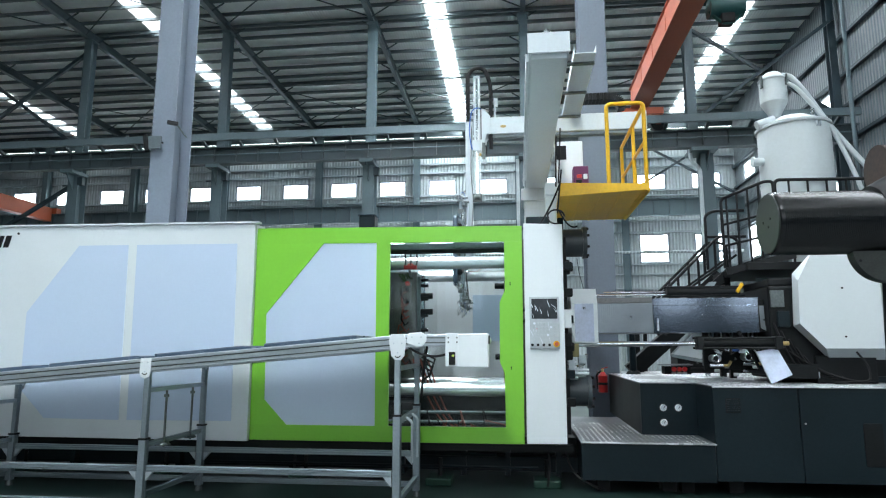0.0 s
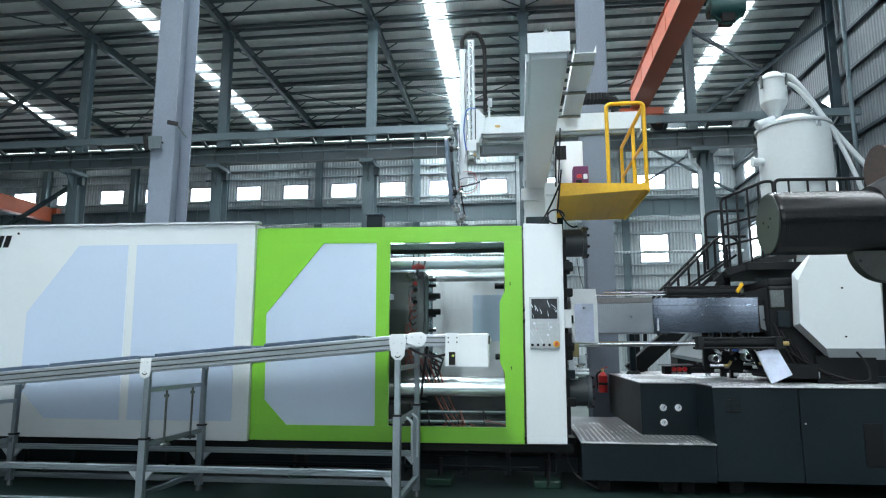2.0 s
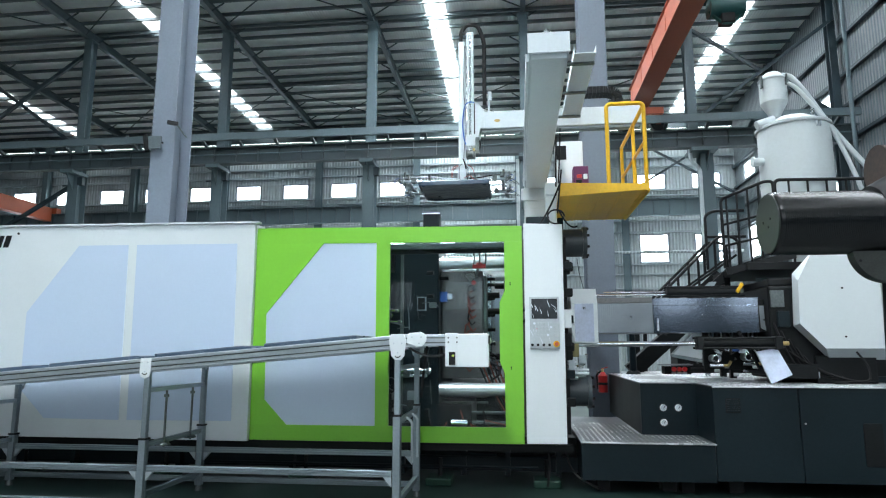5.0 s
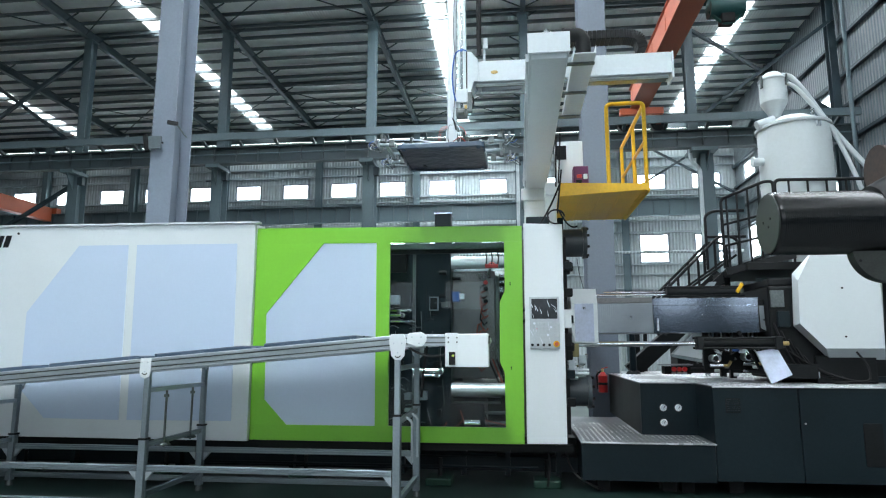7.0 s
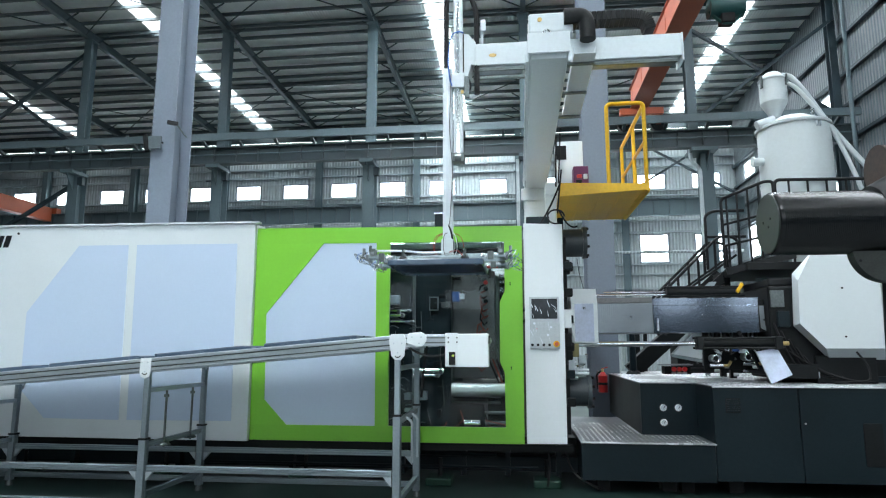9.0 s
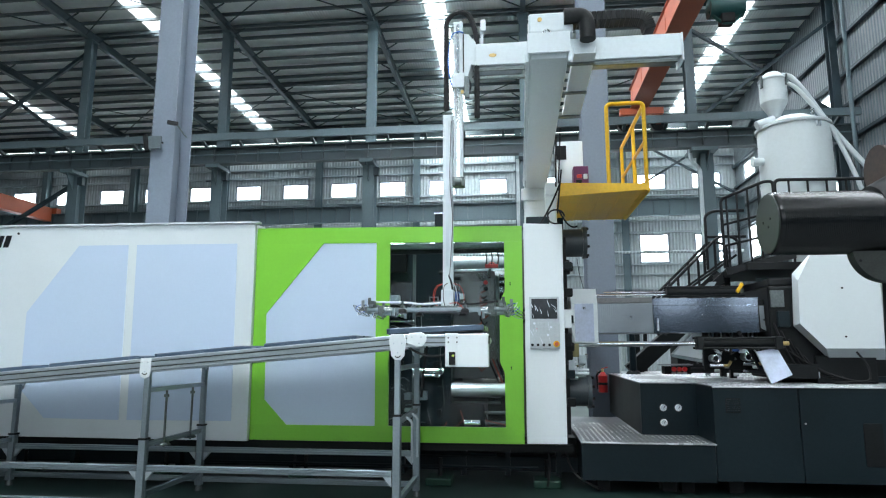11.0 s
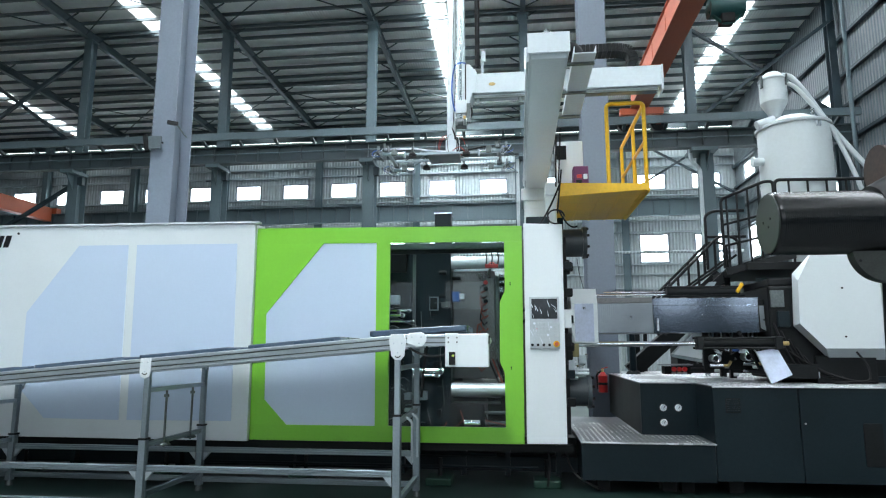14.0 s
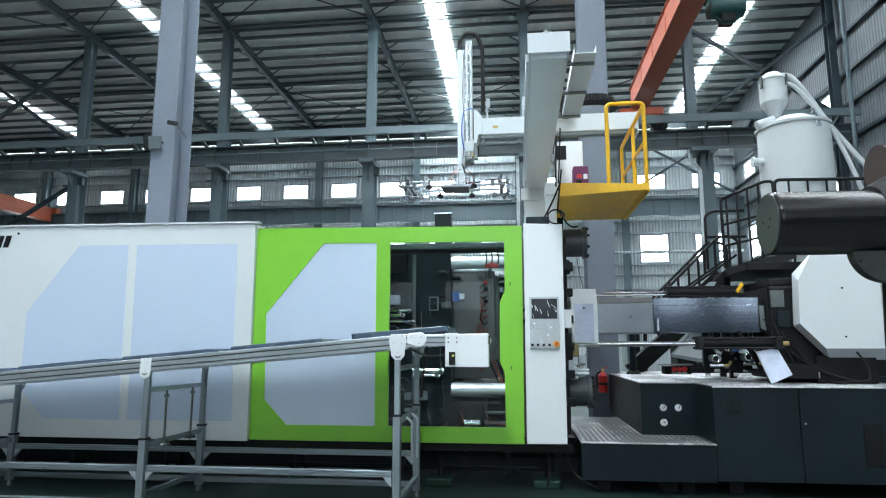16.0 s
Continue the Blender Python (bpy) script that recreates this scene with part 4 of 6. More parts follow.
    # threaded rods that hang between the legs
    for xr, yr in ((-3.74, 6.55), (-3.74, 7.1)):
        part("threaded_rod", cyl((xr, yr, 0.62), (xr, yr, 1.2), 0.012, seg=10), OLDIRON, t)
        part("rod_nut", cyl((xr, yr, 1.13), (xr, yr, 1.16), 0.026, seg=6), OLDIRON, t)
        part("rod_foot", cyl((xr, yr, 0.64), (xr, yr, 0.665), 0.07, 0.05, seg=18), OLDIRON, t)
    for y in (6.6, 6.95):
        part("hand_screw", tube(arc([(-1.16, y, 0.95), (-1.1, y, 0.9), (-1.1, y, 0.5)], radius=0.03), 0.014), ALU, t)
    part("cable", tube(sag((-0.66, 6.1, 1.6), (-1.1, 6.3, 1.66), 0.06), 0.012), RUBBER, t)
    part("cable", tube(sag((-1.05, 7.3, 1.66), (-1.1, 7.2, 1.1), -0.05), 0.015), RUBBER, t)


conveyor()

TRAY_L, TRAY_W, TRAY_H = 0.98, 0.96, 0.06


def moulded_panel():
    """A shallow ribbed moulding: smooth top, rim and ribs below."""
    t = thing("moulded_panel", (0, 0, 0), "slate-blue ribbed plastic panel fresh from the mould", "plastic panel", "moulded panels")
    l, w, h = TRAY_L / 2, TRAY_W / 2, TRAY_H
    def rounded(r, inset):
        pts = []
        for cx, cy, a0 in ((l - r, w - r, 0), (-l + r, w - r, 1), (-l + r, -w + r, 2), (l - r, -w + r, 3)):
            for k in range(6):
                a = (a0 + k / 5) * math.pi / 2
                pts.append((cx + (r - inset) * math.cos(a), cy + (r - inset) * math.sin(a)))
        return pts
    outer, inner = rounded(0.07, 0.0), rounded(0.07, 0.016)
    skin = bmesh.new()
    lower = [skin.verts.new((x, y, h - 0.014)) for x, y in outer]
    upper = [skin.verts.new((x, y, h - 0.005)) for x, y in outer]
    top = [skin.verts.new((x, y, h)) for x, y in rounded(0.07, 0.006)]
    n = len(outer)
    skin.faces.new(lower)
    skin.faces.new(top)
    for u, v in ((lower, upper), (upper, top)):
        for i in range(n):
            skin.faces.new((u[i], u[(i + 1) % n], v[(i + 1) % n], v[i]))
    part("skin", skin, TRAYM, t)
    rim = bmesh.new()
    loops = [[rim.verts.new((x, y, z)) for x, y in ring] for ring, z in ((outer, h - 0.014), (outer, 0.008), (inner, 0.0), (inner, h - 0.014))]
    for u, v in zip(loops, loops[1:] + loops[:1]):
        for i in range(n):
            rim.faces.new((u[i], u[(i + 1) % n], v[(i + 1) % n], v[i]))
    part("rim", rim, TRAYM, t)
    base = bmesh.new()
    ring = [(x, y) for x, y in rounded(0.07, 0.02)]
    lo, hi = [[base.verts.new((x, y, z)) for x, y in ring] for z in (0.022, 0.028)]
    base.faces.new(lo)
    base.faces.new(hi[::-1])
    for i in range(n):
        base.faces.new((lo[i], lo[(i + 1) % n], hi[(i + 1) % n], hi[i]))
    part("underside", base, UNDERM, t, "glossy rippled underside, its plastic darkened for shade")
    for k in range(-1, 2):
        part("rib", box(k * 0.25 - 0.003, k * 0.25 + 0.003, -w + 0.02, w - 0.02, 0.028, h - 0.014), TRAYM, t)
    for sx in (-1, 1):
        for sy in (-1, 1):
            part("corner_boss", cyl((sx * (l - 0.07), sy * (w - 0.07), 0.0), (sx * (l - 0.07), sy * (w - 0.07), h - 0.014), 0.022, seg=14), TRAYM, t)
    return t


PANEL = moulded_panel()
CONV_PANELS = [copy_thing(PANEL, pose(0, 0, 0)) for _ in range(4)]


# ---- the take-out robot ----
def robot_beam():
    t = thing("robot_beam", (0.33, 9.8, 3.1), "long white box beam of the take-out robot on its pedestal", "robot beam")
    part("beam", box(0.13, 0.488, 5.4, 10.9, 4.255, 4.42, 0.006), BEAMM, t)
    part("lower_rib", box(0.15, 0.465, 5.44, 10.88, 4.2, 4.255), BEAMM, t)
    part("end_cap", box(0.118, 0.492, 5.385, 5.4, 4.235, 4.425, 0.004), BEAMM, t)
    part("side_channel", box(0.105, 0.13, 5.7, 10.4, 4.3, 4.38, 0.004), BEAMM, t)
    part("guide_rail", box(0.2, 0.24, 5.5, 10.7, 4.42, 4.46), CHROME, t)
    part("guide_rail", box(0.4, 0.44, 5.5, 10.7, 4.42, 4.46), CHROME, t)
    part("lifting_eye", tube([(0.3 + 0.035 * math.cos(a), 5.55, 4.48 + 0.05 * math.sin(a)) for a in [i * math.tau / 12 for i in range(13)]], 0.012), CHROME, t)
    part("pedestal", box(0.12, 0.54, 10.2, 10.75, 3.35, 4.2, 0.01), BEAMM, t)
    part("pedestal_foot", box(0.08, 0.6, 10.1, 10.8, 3.1, 3.35, 0.01), CHARCOAL, t)
    part("pedestal_head", box(0.07, 0.58, 10.15, 10.8, 4.0, 4.2, 0.01), BEAMM, t)
    # cable tray on brackets beside the beam
    tr = part("cable_tray", box(0.55, 0.74, 5.6, 7.25, 4.31, 4.318), BEAMM, t, "long open cable tray")
    part("tray_lip", box(0.545, 0.55, 5.6, 7.25, 4.31, 4.38), BEAMM, tr)
    part("tray_lip", box(0.74, 0.745, 5.6, 7.25, 4.31, 4.38), BEAMM, tr)
    for y in (5.8, 6.5, 7.2):
        part("tray_bracket", box(0.488, 0.75, y - 0.02, y + 0.02, 4.29, 4.31), OLDIRON, tr)


robot_beam()


def robot_platform():
    t = thing("service_platform", (1.0, 8.5, 3.1), "yellow steel service platform with handrail beside the robot", "platform")
    y0, y1, zf = 7.68, 9.42, 3.51
    x0, x1 = 0.52, 1.555
    part("deck", box(x0, x1, y0, y1, zf, zf + 0.025), YELLOW, t)
    part("toe_board", plate([(x0, zf - 0.05), (x1 - 0.07, zf + 0.005), (x1, zf + 0.005), (x1, zf + 0.085), (x0, zf + 0.12)], y0 - 0.025, y0, 0.003), YELLOW, t)
    part("toe_board", box(x1, x1 + 0.025, y0 - 0.025, y1, zf - 0.015, zf + 0.1), YELLOW, t)
    for k in range(5):
        x = x0 + 0.05 + 0.235 * k
        part("deck_fold", box(x - 0.008, x + 0.008, y0, y1, zf - 0.01, zf), YELLOW, t)
    part("toe_board", box(x0, 0.76, y1, y1 + 0.02, zf, zf + 0.18), YELLOW, t)
    r, top = 0.025, 4.615
    xl, xr = 1.11, x1
    part("front_rail", tube(arc([(xl, y0, zf), (xl, y0, top), (xr, y0, top), (xr, y0, zf)], radius=0.07), r, 10), YELLOW, t, smooth=True)
    part("side_rail", tube([(xr, y0, top - 0.035), (xr, y1 - 0.05, top - 0.035)], r, 10), YELLOW, t, smooth=True)
    part("mid_rail", tube([(xr, y0, 4.13), (xr, y1 - 0.05, 4.13)], r * 0.8, 10), YELLOW, t, smooth=True)
    for y in (8.43, y1 - 0.05):
        part("post", tube([(xr, y, zf), (xr, y, top - 0.035)], r, 10), YELLOW, t, smooth=True)
    part("arm", box(0.36, 0.62, 8.0, 8.25, zf + 0.06, zf + 0.22, 0.01), WHITE, t)
    part("support", box(0.36, 0.5, 8.05, 8.2, 3.1, zf + 0.06, 0.008), WHITE, t)
    part("support_block", box(0.11, 0.4, 7.95, 8.25, 3.1, 3.28, 0.01), CHARCOAL, t)
    part("rear_support", box(0.56, 0.66, 9.2, 9.35, 3.1, zf, 0.008), CHARCOAL, t)
    c = thing("switch_box", (0.8, 7.95, 3.535), "small dark purple control box with lit buttons", "control box")
    part("case", box(0.71, 0.895, 7.89, 8.1, 3.535, 3.9, 0.008), PURPLE, c)
    part("red_button", box(0.75, 0.81, 7.878, 7.892, 3.745, 3.79, 0.003), RED, c)
    part("display", box(0.74, 0.81, 7.88, 7.892, 3.63, 3.72, 0.003), BLACK, c)
    part("label_plate", box(0.83, 0.88, 7.88, 7.892, 3.73, 3.795, 0.003), PAPER, c)
    part("red_lamp", cyl((0.855, 7.875, 3.645), (0.855, 7.892, 3.645), 0.012, seg=10), RED, c)
    k = thing("robot_cabinet", (0.7, 8.45, 3.535), "white robot drive cabinet on the platform", "cabinet")
    part("body", box(0.525, 0.875, 8.3, 8.64, 3.535, 4.36, 0.008), WHITE, k)
    part("fan_grille", box(0.535, 0.66, 8.285, 8.305, 4.11, 4.3, 0.005), BLACK, k)


robot_platform()


def beam_cables():
    t = thing("cable_bundle", (0.46, 7.7, 3.1), "loose black cables hanging at the robot pedestal", "cables")
    part("cable", tube(sag((0.52, 7.64, 3.61), (0.25, 7.85, 3.12), 0.04), 0.012, 6), RUBBER, t)
    part("cable", tube(sag((0.54, 7.6, 3.78), (0.48, 7.6, 3.24), -0.02), 0.01, 6), RUBBER, t)
    part("cable", tube([(0.46 + 0.1 * math.cos(a), 7.6, 3.2 + 0.085 * math.sin(a)) for a in [0.3 * i for i in range(18)]], 0.01, 6), RUBBER, t)
    part("cable", tube(sag((0.5, 7.6, 3.28), (0.71, 7.6, 3.08), 0.08), 0.01, 6), RUBBER, t)
    part("cable", tube(sag((0.52, 7.3, 4.2), (0.5, 7.6, 3.61), 0.04), 0.008, 6), RUBBER, t)
    part("drop_cable", tube([(0.49, 7.6, 4.2), (0.476, 7.6, 3.86), (0.47, 7.6, 3.57)], 0.01, 6), RUBBER, t)
    part("cable", tube(sag((0.1, 8.0, 3.2), (0.0, 7.95, 3.12), 0.04), 0.01, 6), RUBBER, t)


beam_cables()

ARM_Y = 9.12


def robot_arm():
    """The carriage with its cross arm; the two stages slide in it."""
    t = thing("takeout_robot", (0.3, ARM_Y, 4.5), "white cross arm and telescopic drop stages of the take-out robot", "robot")
    y0, y1 = ARM_Y - 0.12, ARM_Y + 0.12
    c = part("cross_arm", box(-0.42, 1.84, y0, y1, 4.745, 5.0, 0.008), BEAMM, t)
    part("under_rail", box(-0.4, 1.8, y0 + 0.04, y1 - 0.04, 4.715, 4.745), DULLALU, c)
    part("rack", box(-0.4, 1.8, y0 + 0.02, y0 + 0.05, 4.69, 4.715), OLDIRON, c)
    part("rack_carrier", box(-0.4, 0.2, y0 + 0.06, y0 + 0.12, 4.62, 4.645, 0.003), OLDIRON, c)
    for x, w in ((-0.38, 0.04), (0.14, 0.04)):
        part("carrier_lug", box(x, x + w, y0 + 0.05, y0 + 0.13, 4.62, 4.715, 0.004), OLDIRON, c)
    part("maker_plate", plate([(-0.18 + 0.042 * math.cos(a * math.tau / 24), 4.855 + 0.021 * math.sin(a * math.tau / 24)) for a in range(24)], y0 - 0.005, y0), BRASS, c, "small brass oval plate")
    part("end_flange", box(1.84, 1.86, y0 - 0.02, y1 + 0.02, 4.68, 5.0, 0.004), BEAMM, c)
    part("head_bracket", plate([(-0.52, 4.6), (-0.46, 4.6), (-0.42, 4.745), (-0.367, 4.745), (-0.367, 5.015), (-0.456, 5.12), (-0.52, 5.12)], y0 - 0.02, y1 + 0.02, 0.006), BEAMM, t)
    part("guide_block", box(-0.634, -0.494, y0 - 0.05, y0 + 0.14, 4.48, 4.645, 0.008), BEAMM, t)
    part("carriage_plate", box(0.24, 0.55, ARM_Y - 0.25, ARM_Y + 0.3, 4.46, 4.69, 0.01), BEAMM, t)
    part("carriage_cover", box(0.22, 0.7, ARM_Y - 0.2, ARM_Y + 0.2, 5.05, 5.28, 0.02), BEAMM, t)
    part("cover_button", cyl((0.34, ARM_Y - 0.21, 5.2), (0.34, ARM_Y - 0.19, 5.2), 0.025, seg=14), BRASS, t)
    path = arc([(0.6, ARM_Y - 0.05, 5.24), (1.38, ARM_Y - 0.05, 5.24), (1.5, ARM_Y - 0.05, 5.2), (1.53, ARM_Y - 0.05, 5.06)], steps=5, radius=0.2)
    for a, b in zip(path, path[1:]):
        n = max(1, round((b - a).length / 0.05))
        for k in range(n):
            p, q = a.lerp(b, k / n), a.lerp(b, (k + 0.97) / n)
            part("chain_link", bar(p, q, 0.2, 0.11, 0.008), BLACK, t)
    part("chain_elbow", tube(arc([(0.6, ARM_Y - 0.24, 5.2), (0.84, ARM_Y - 0.24, 5.2), (0.845, ARM_Y - 0.24, 4.92)], steps=8, radius=0.14), 0.085, 14), BLACK, t, "thick black cable elbow", True)
    part("rear_mast", box(-0.32, -0.29, ARM_Y, ARM_Y + 0.04, 5.03, 5.35), BEAMM, t)
    part("sensor", box(-0.31, -0.26, ARM_Y - 0.04, ARM_Y, 5.2, 5.33), BEAMM, t)
    part("air_hose", tube(smooth_path([(-0.5, y0 - 0.03, 5.125), (-0.56, y0 - 0.045, 5.135), (-0.625, y0 - 0.05, 5.1), (-0.655, y0 - 0.05, 5.0), (-0.672, y0 - 0.05, 4.8), (-0.655, y0 - 0.05, 4.6), (-0.63, y0 - 0.05, 4.5)]), 0.008, 8), BLUE, t, "blue air hose", True)
    # Black strip drawn for the shaded gap between slide and bracket.
    part("belt_strip", box(-0.512, -0.497, y0 - 0.024, y0 - 0.02, 4.66, 5.12), BLACK, t, "black strip standing in for shade in the gap by the outer slide")
    part("valve_block", box(-0.49, -0.44, y0 - 0.06, y0, 4.36, 4.6, 0.004), OLDIRON, t)
    part("valve_plug", box(-0.53, -0.5, y0 - 0.062, y0 - 0.05, 4.4, 4.44, 0.003), BRASS, t)
    part("air_line", tube(arc([(-0.46, y0 - 0.03, 4.6), (-0.42, y0 - 0.03, 4.5), (-0.46, y0 - 0.03, 4.36)], radius=0.04), 0.012, 6), RUBBER, t)
    yo = y0 - 0.02
    outer = part("outer_stage", box(-0.615, -0.515, yo, yo + 0.1, 4.38, 6.22, 0.006), BEAMM, t, "white outer slide of the drop axis")
    part("slide_rail", box(-0.58, -0.55, yo - 0.015, yo, 4.42, 6.18), CHROME, outer)
    part("end_stop", box(-0.63, -0.5, yo - 0.02, yo + 0.11, 4.32, 4.42, 0.006), OLDIRON, outer)
    part("pulley", cyl((-0.6, yo - 0.02, 4.36), (-0.53, yo - 0.02, 4.36), 0.04, seg=14), OLDIRON, outer)
    part("hose_loop", tube(arc([(-0.7, yo + 0.05, 5.2), (-0.7, yo + 0.05, 6.26), (-0.6, yo + 0.05, 6.37), (-0.45, yo + 0.05, 6.34), (-0.36, yo + 0.05, 6.1), (-0.36, yo + 0.05, 5.1)], radius=0.12), 0.03, 8), RUBBER, outer, "black hose loop", True)
    inner = part("inner_stage", box(-0.735, -0.63, yo, yo + 0.1, 4.13, 6.08, 0.006), BEAMM, t, "white inner slide of the drop axis")
    part("slide_rail", box(-0.7, -0.67, yo - 0.012, yo, 4.4, 6.04), ALU, inner)
    part("air_line", tube(arc([(-0.64, yo - 0.02, 6.0), (-0.66, yo - 0.03, 5.3), (-0.62, yo - 0.03, 4.9), (-0.66, yo - 0.02, 4.3)], radius=0.2), 0.004, 6), RUBBER, inner)
    part("wrist_head", box(-0.75, -0.62, yo - 0.03, yo + 0.15, 3.97, 4.15, 0.01), BEAMM, inner)
    part("wrist_motor", cyl((-0.685, yo - 0.05, 4.03), (-0.685, yo + 0.2, 4.03), 0.04, seg=18), BEAMM, inner, smooth=True)
    return t, outer, inner


ARM, OUTER, INNER = robot_arm()
PIVOT = Vector((-0.685, ARM_Y - 0.04, 4.03))


def gripper():
    """Built lying flat under its pivot, which is its origin."""
    t = thing("gripper", (0, 0, 0), "aluminium vacuum gripper frame with cups and air hoses", "gripper")
    zf = -0.15
    BASE[t] = Vector((0.09, 0, 0))
    zp = zf + 0.04
    for y, x0, x1 in ((-0.25, -0.6, 0.72), (0.03, -0.62, 0.66)):
        part("long_bar", box(x0, x1, y - 0.016, y + 0.016, zp + 0.006, zp + 0.034, 0.003), LEGALU, t, "aluminium profile bar")
    part("centre_plate", box(-0.18, 0.2, -0.3, 0.06, zp - 0.014, zp - 0.002, 0.003), GREYPLATE, t, "dark centre plate")
    part("mount_plate", box(-0.05, 0.2, -0.16, 0.14, zp + 0.04, zp + 0.06, 0.003), OLDIRON, t)
    part("stem", box(0.04, 0.14, -0.05, 0.05, zp + 0.05, 0.06, 0.006), WHITE, t)
    for x, y, yb in ((-0.35, -0.31, -0.25), (0.29, -0.3, -0.25), (-0.26, 0.24, 0.03), (0.22, 0.26, 0.03)):
        part("cup_arm", box(x - 0.014, x + 0.014, min(y, yb) - 0.03, max(y, yb) + 0.03, zp + 0.036, zp + 0.055, 0.003), OLDIRON, t)
        cup = part("suction_cup", cyl((x, y, zf + 0.012), (x, y, zf + 0.04), 0.05, 0.036, seg=18), RUBBER, t, "black rubber suction cup", True)
        part("bellows", cyl((x, y, zf + 0.04), (x, y, zf + 0.062), 0.048, 0.03, seg=18), RUBBER, cup, smooth=True)
        part("cup_stem", cyl((x, y, zf + 0.06), (x, y, zp + 0.075), 0.013, seg=10), OLDIRON, cup)
        part("cup_nut", cyl((x, y, zp + 0.075), (x, y, zp + 0.1), 0.018, seg=8), CHROME, cup)
    for s in (-1, 1):
        xe = 0.66 * s
        part("end_rail", box(xe - 0.018, xe + 0.018, -0.4, 0.44, zp + 0.036, zp + 0.066, 0.003), DULLALU, t)
        for y in (-0.33, 0.36):
            c = part("clamp_cylinder", cyl((xe - s * 0.14, y, zp + 0.01), (xe + s * 0.06, y, zp + 0.01), 0.024, seg=14), LEGALU, t, "pneumatic clamp cylinder", True)
            part("cylinder_cap", box(xe + s * 0.06 - 0.015, xe + s * 0.06 + 0.015, y - 0.032, y + 0.032, zp - 0.022, zp + 0.042, 0.004), DULLALU, c)
            part("piston_rod", cyl((xe - s * 0.22, y, zp + 0.01), (xe - s * 0.14, y, zp + 0.01), 0.009, seg=8), CHROME, c)
            part("clamp_finger", box(xe - s * 0.22 - 0.012, xe - s * 0.22 + 0.012, y - 0.018, y + 0.018, zp - 0.05, zp + 0.03, 0.003), LEGALU, c)
            part("clamp_bracket", box(xe - 0.03, xe + 0.03, y - 0.05, y + 0.05, zp + 0.03, zp + 0.1, 0.004), OLDIRON, t)
            part("valve", box(xe + s * 0.02, xe + s * 0.07, y + 0.05, y + 0.1, zp - 0.03, zp + 0.05, 0.004), DULLALU, t)
            part("sensor_block", box(xe - s * 0.1 - 0.03, xe - s * 0.1 + 0.03, y - 0.07, y - 0.03, zp - 0.03, zp + 0.05, 0.004), OLDIRON, t)
            part("guide_rod", cyl((xe - s * 0.2, y + 0.06, zp + 0.03), (xe + s * 0.12, y + 0.06, zp + 0.03), 0.012, seg=10), CHROME, t, smooth=True)
            part("flow_valve", cyl((xe + s * 0.1, y, zp + 0.04), (xe + s * 0.1, y, zp + 0.11), 0.016, seg=10), DULLALU, t, smooth=True)
            part("flow_valve", cyl((xe + s * 0.02, y - 0.05, zp + 0.06), (xe + s * 0.02, y - 0.05, zp + 0.13), 0.016, seg=10), OLDIRON, t, smooth=True)
            part("cable_guide", box(xe + s * 0.1 - 0.02, xe + s * 0.1 + 0.02, y - 0.1, y + 0.08, zp + 0.0, zp + 0.016, 0.003), OLDIRON, t)
            for q in range(6):
                part("air_line", tube([(xe + s * (0.08 + 0.012 * q) + (0.03 + 0.012 * q) * math.cos(a), y - 0.08 + 0.035 * q, zp + 0.01 * (q % 4) + (0.04 + 0.01 * (q % 3)) * math.sin(a + q)) for a in [0.45 * i for i in range(10 + q)]], 0.0038, 5), (DULLALU, RUBBER, PAPER, BLUE)[q % 4], t)
        part("bundle", tube(smooth_path([(0.09, -0.06, zp + 0.1), (0.09 + s * 0.25, -0.2, zp + 0.075), (0.09 + s * 0.42, -0.24, zp + 0.09), (xe, -0.22, zp + 0.1)]), 0.01, 8), RUBBER if s > 0 else PAPER, t, smooth=True)
    part("main_cable", tube(smooth_path([(0.07, -0.08, 0.34), (0.13, -0.1, 0.2), (0.15, -0.1, 0.05), (0.16, -0.08, zf + 0.06)]), 0.011, 8), RUBBER, t, "black cable", True)
    rnd = random.Random(11)
    for k in range(9):
        x, y = rnd.uniform(-0.5, 0.48), rnd.uniform(-0.35, 0.3)
        part("air_line", tube(smooth_path([(0.09, 0, 0.02), (x * 0.4, y * 0.5, zf + 0.13 + rnd.uniform(-0.02, 0.03)), (x * 0.75, y, zf + 0.12), (x, y, zf + 0.06)]), 0.004, 5), REDHOSE if k % 3 == 0 else (RUBBER if k % 2 else DULLALU), t)
    for k in range(7):
        a = k * 0.9
        c, s2 = math.cos(a), math.sin(a)
        loop = [(0.11, -0.07, 0.2), (0.09 + 0.13 * c, -0.05 + 0.1 * s2, 0.16), (0.09 + 0.17 * c, -0.04 + 0.14 * s2, 0.03), (0.09 + 0.12 * c, -0.03 + 0.1 * s2, zf + 0.1), (0.05, -0.03, zf + 0.09)]
        part("air_line", tube(smooth_path(loop), 0.0035, 6), (REDHOSE, RUBBER, PAPER, REDHOSE)[k % 4], t, smooth=True)
    return t


GRIPPER = gripper()


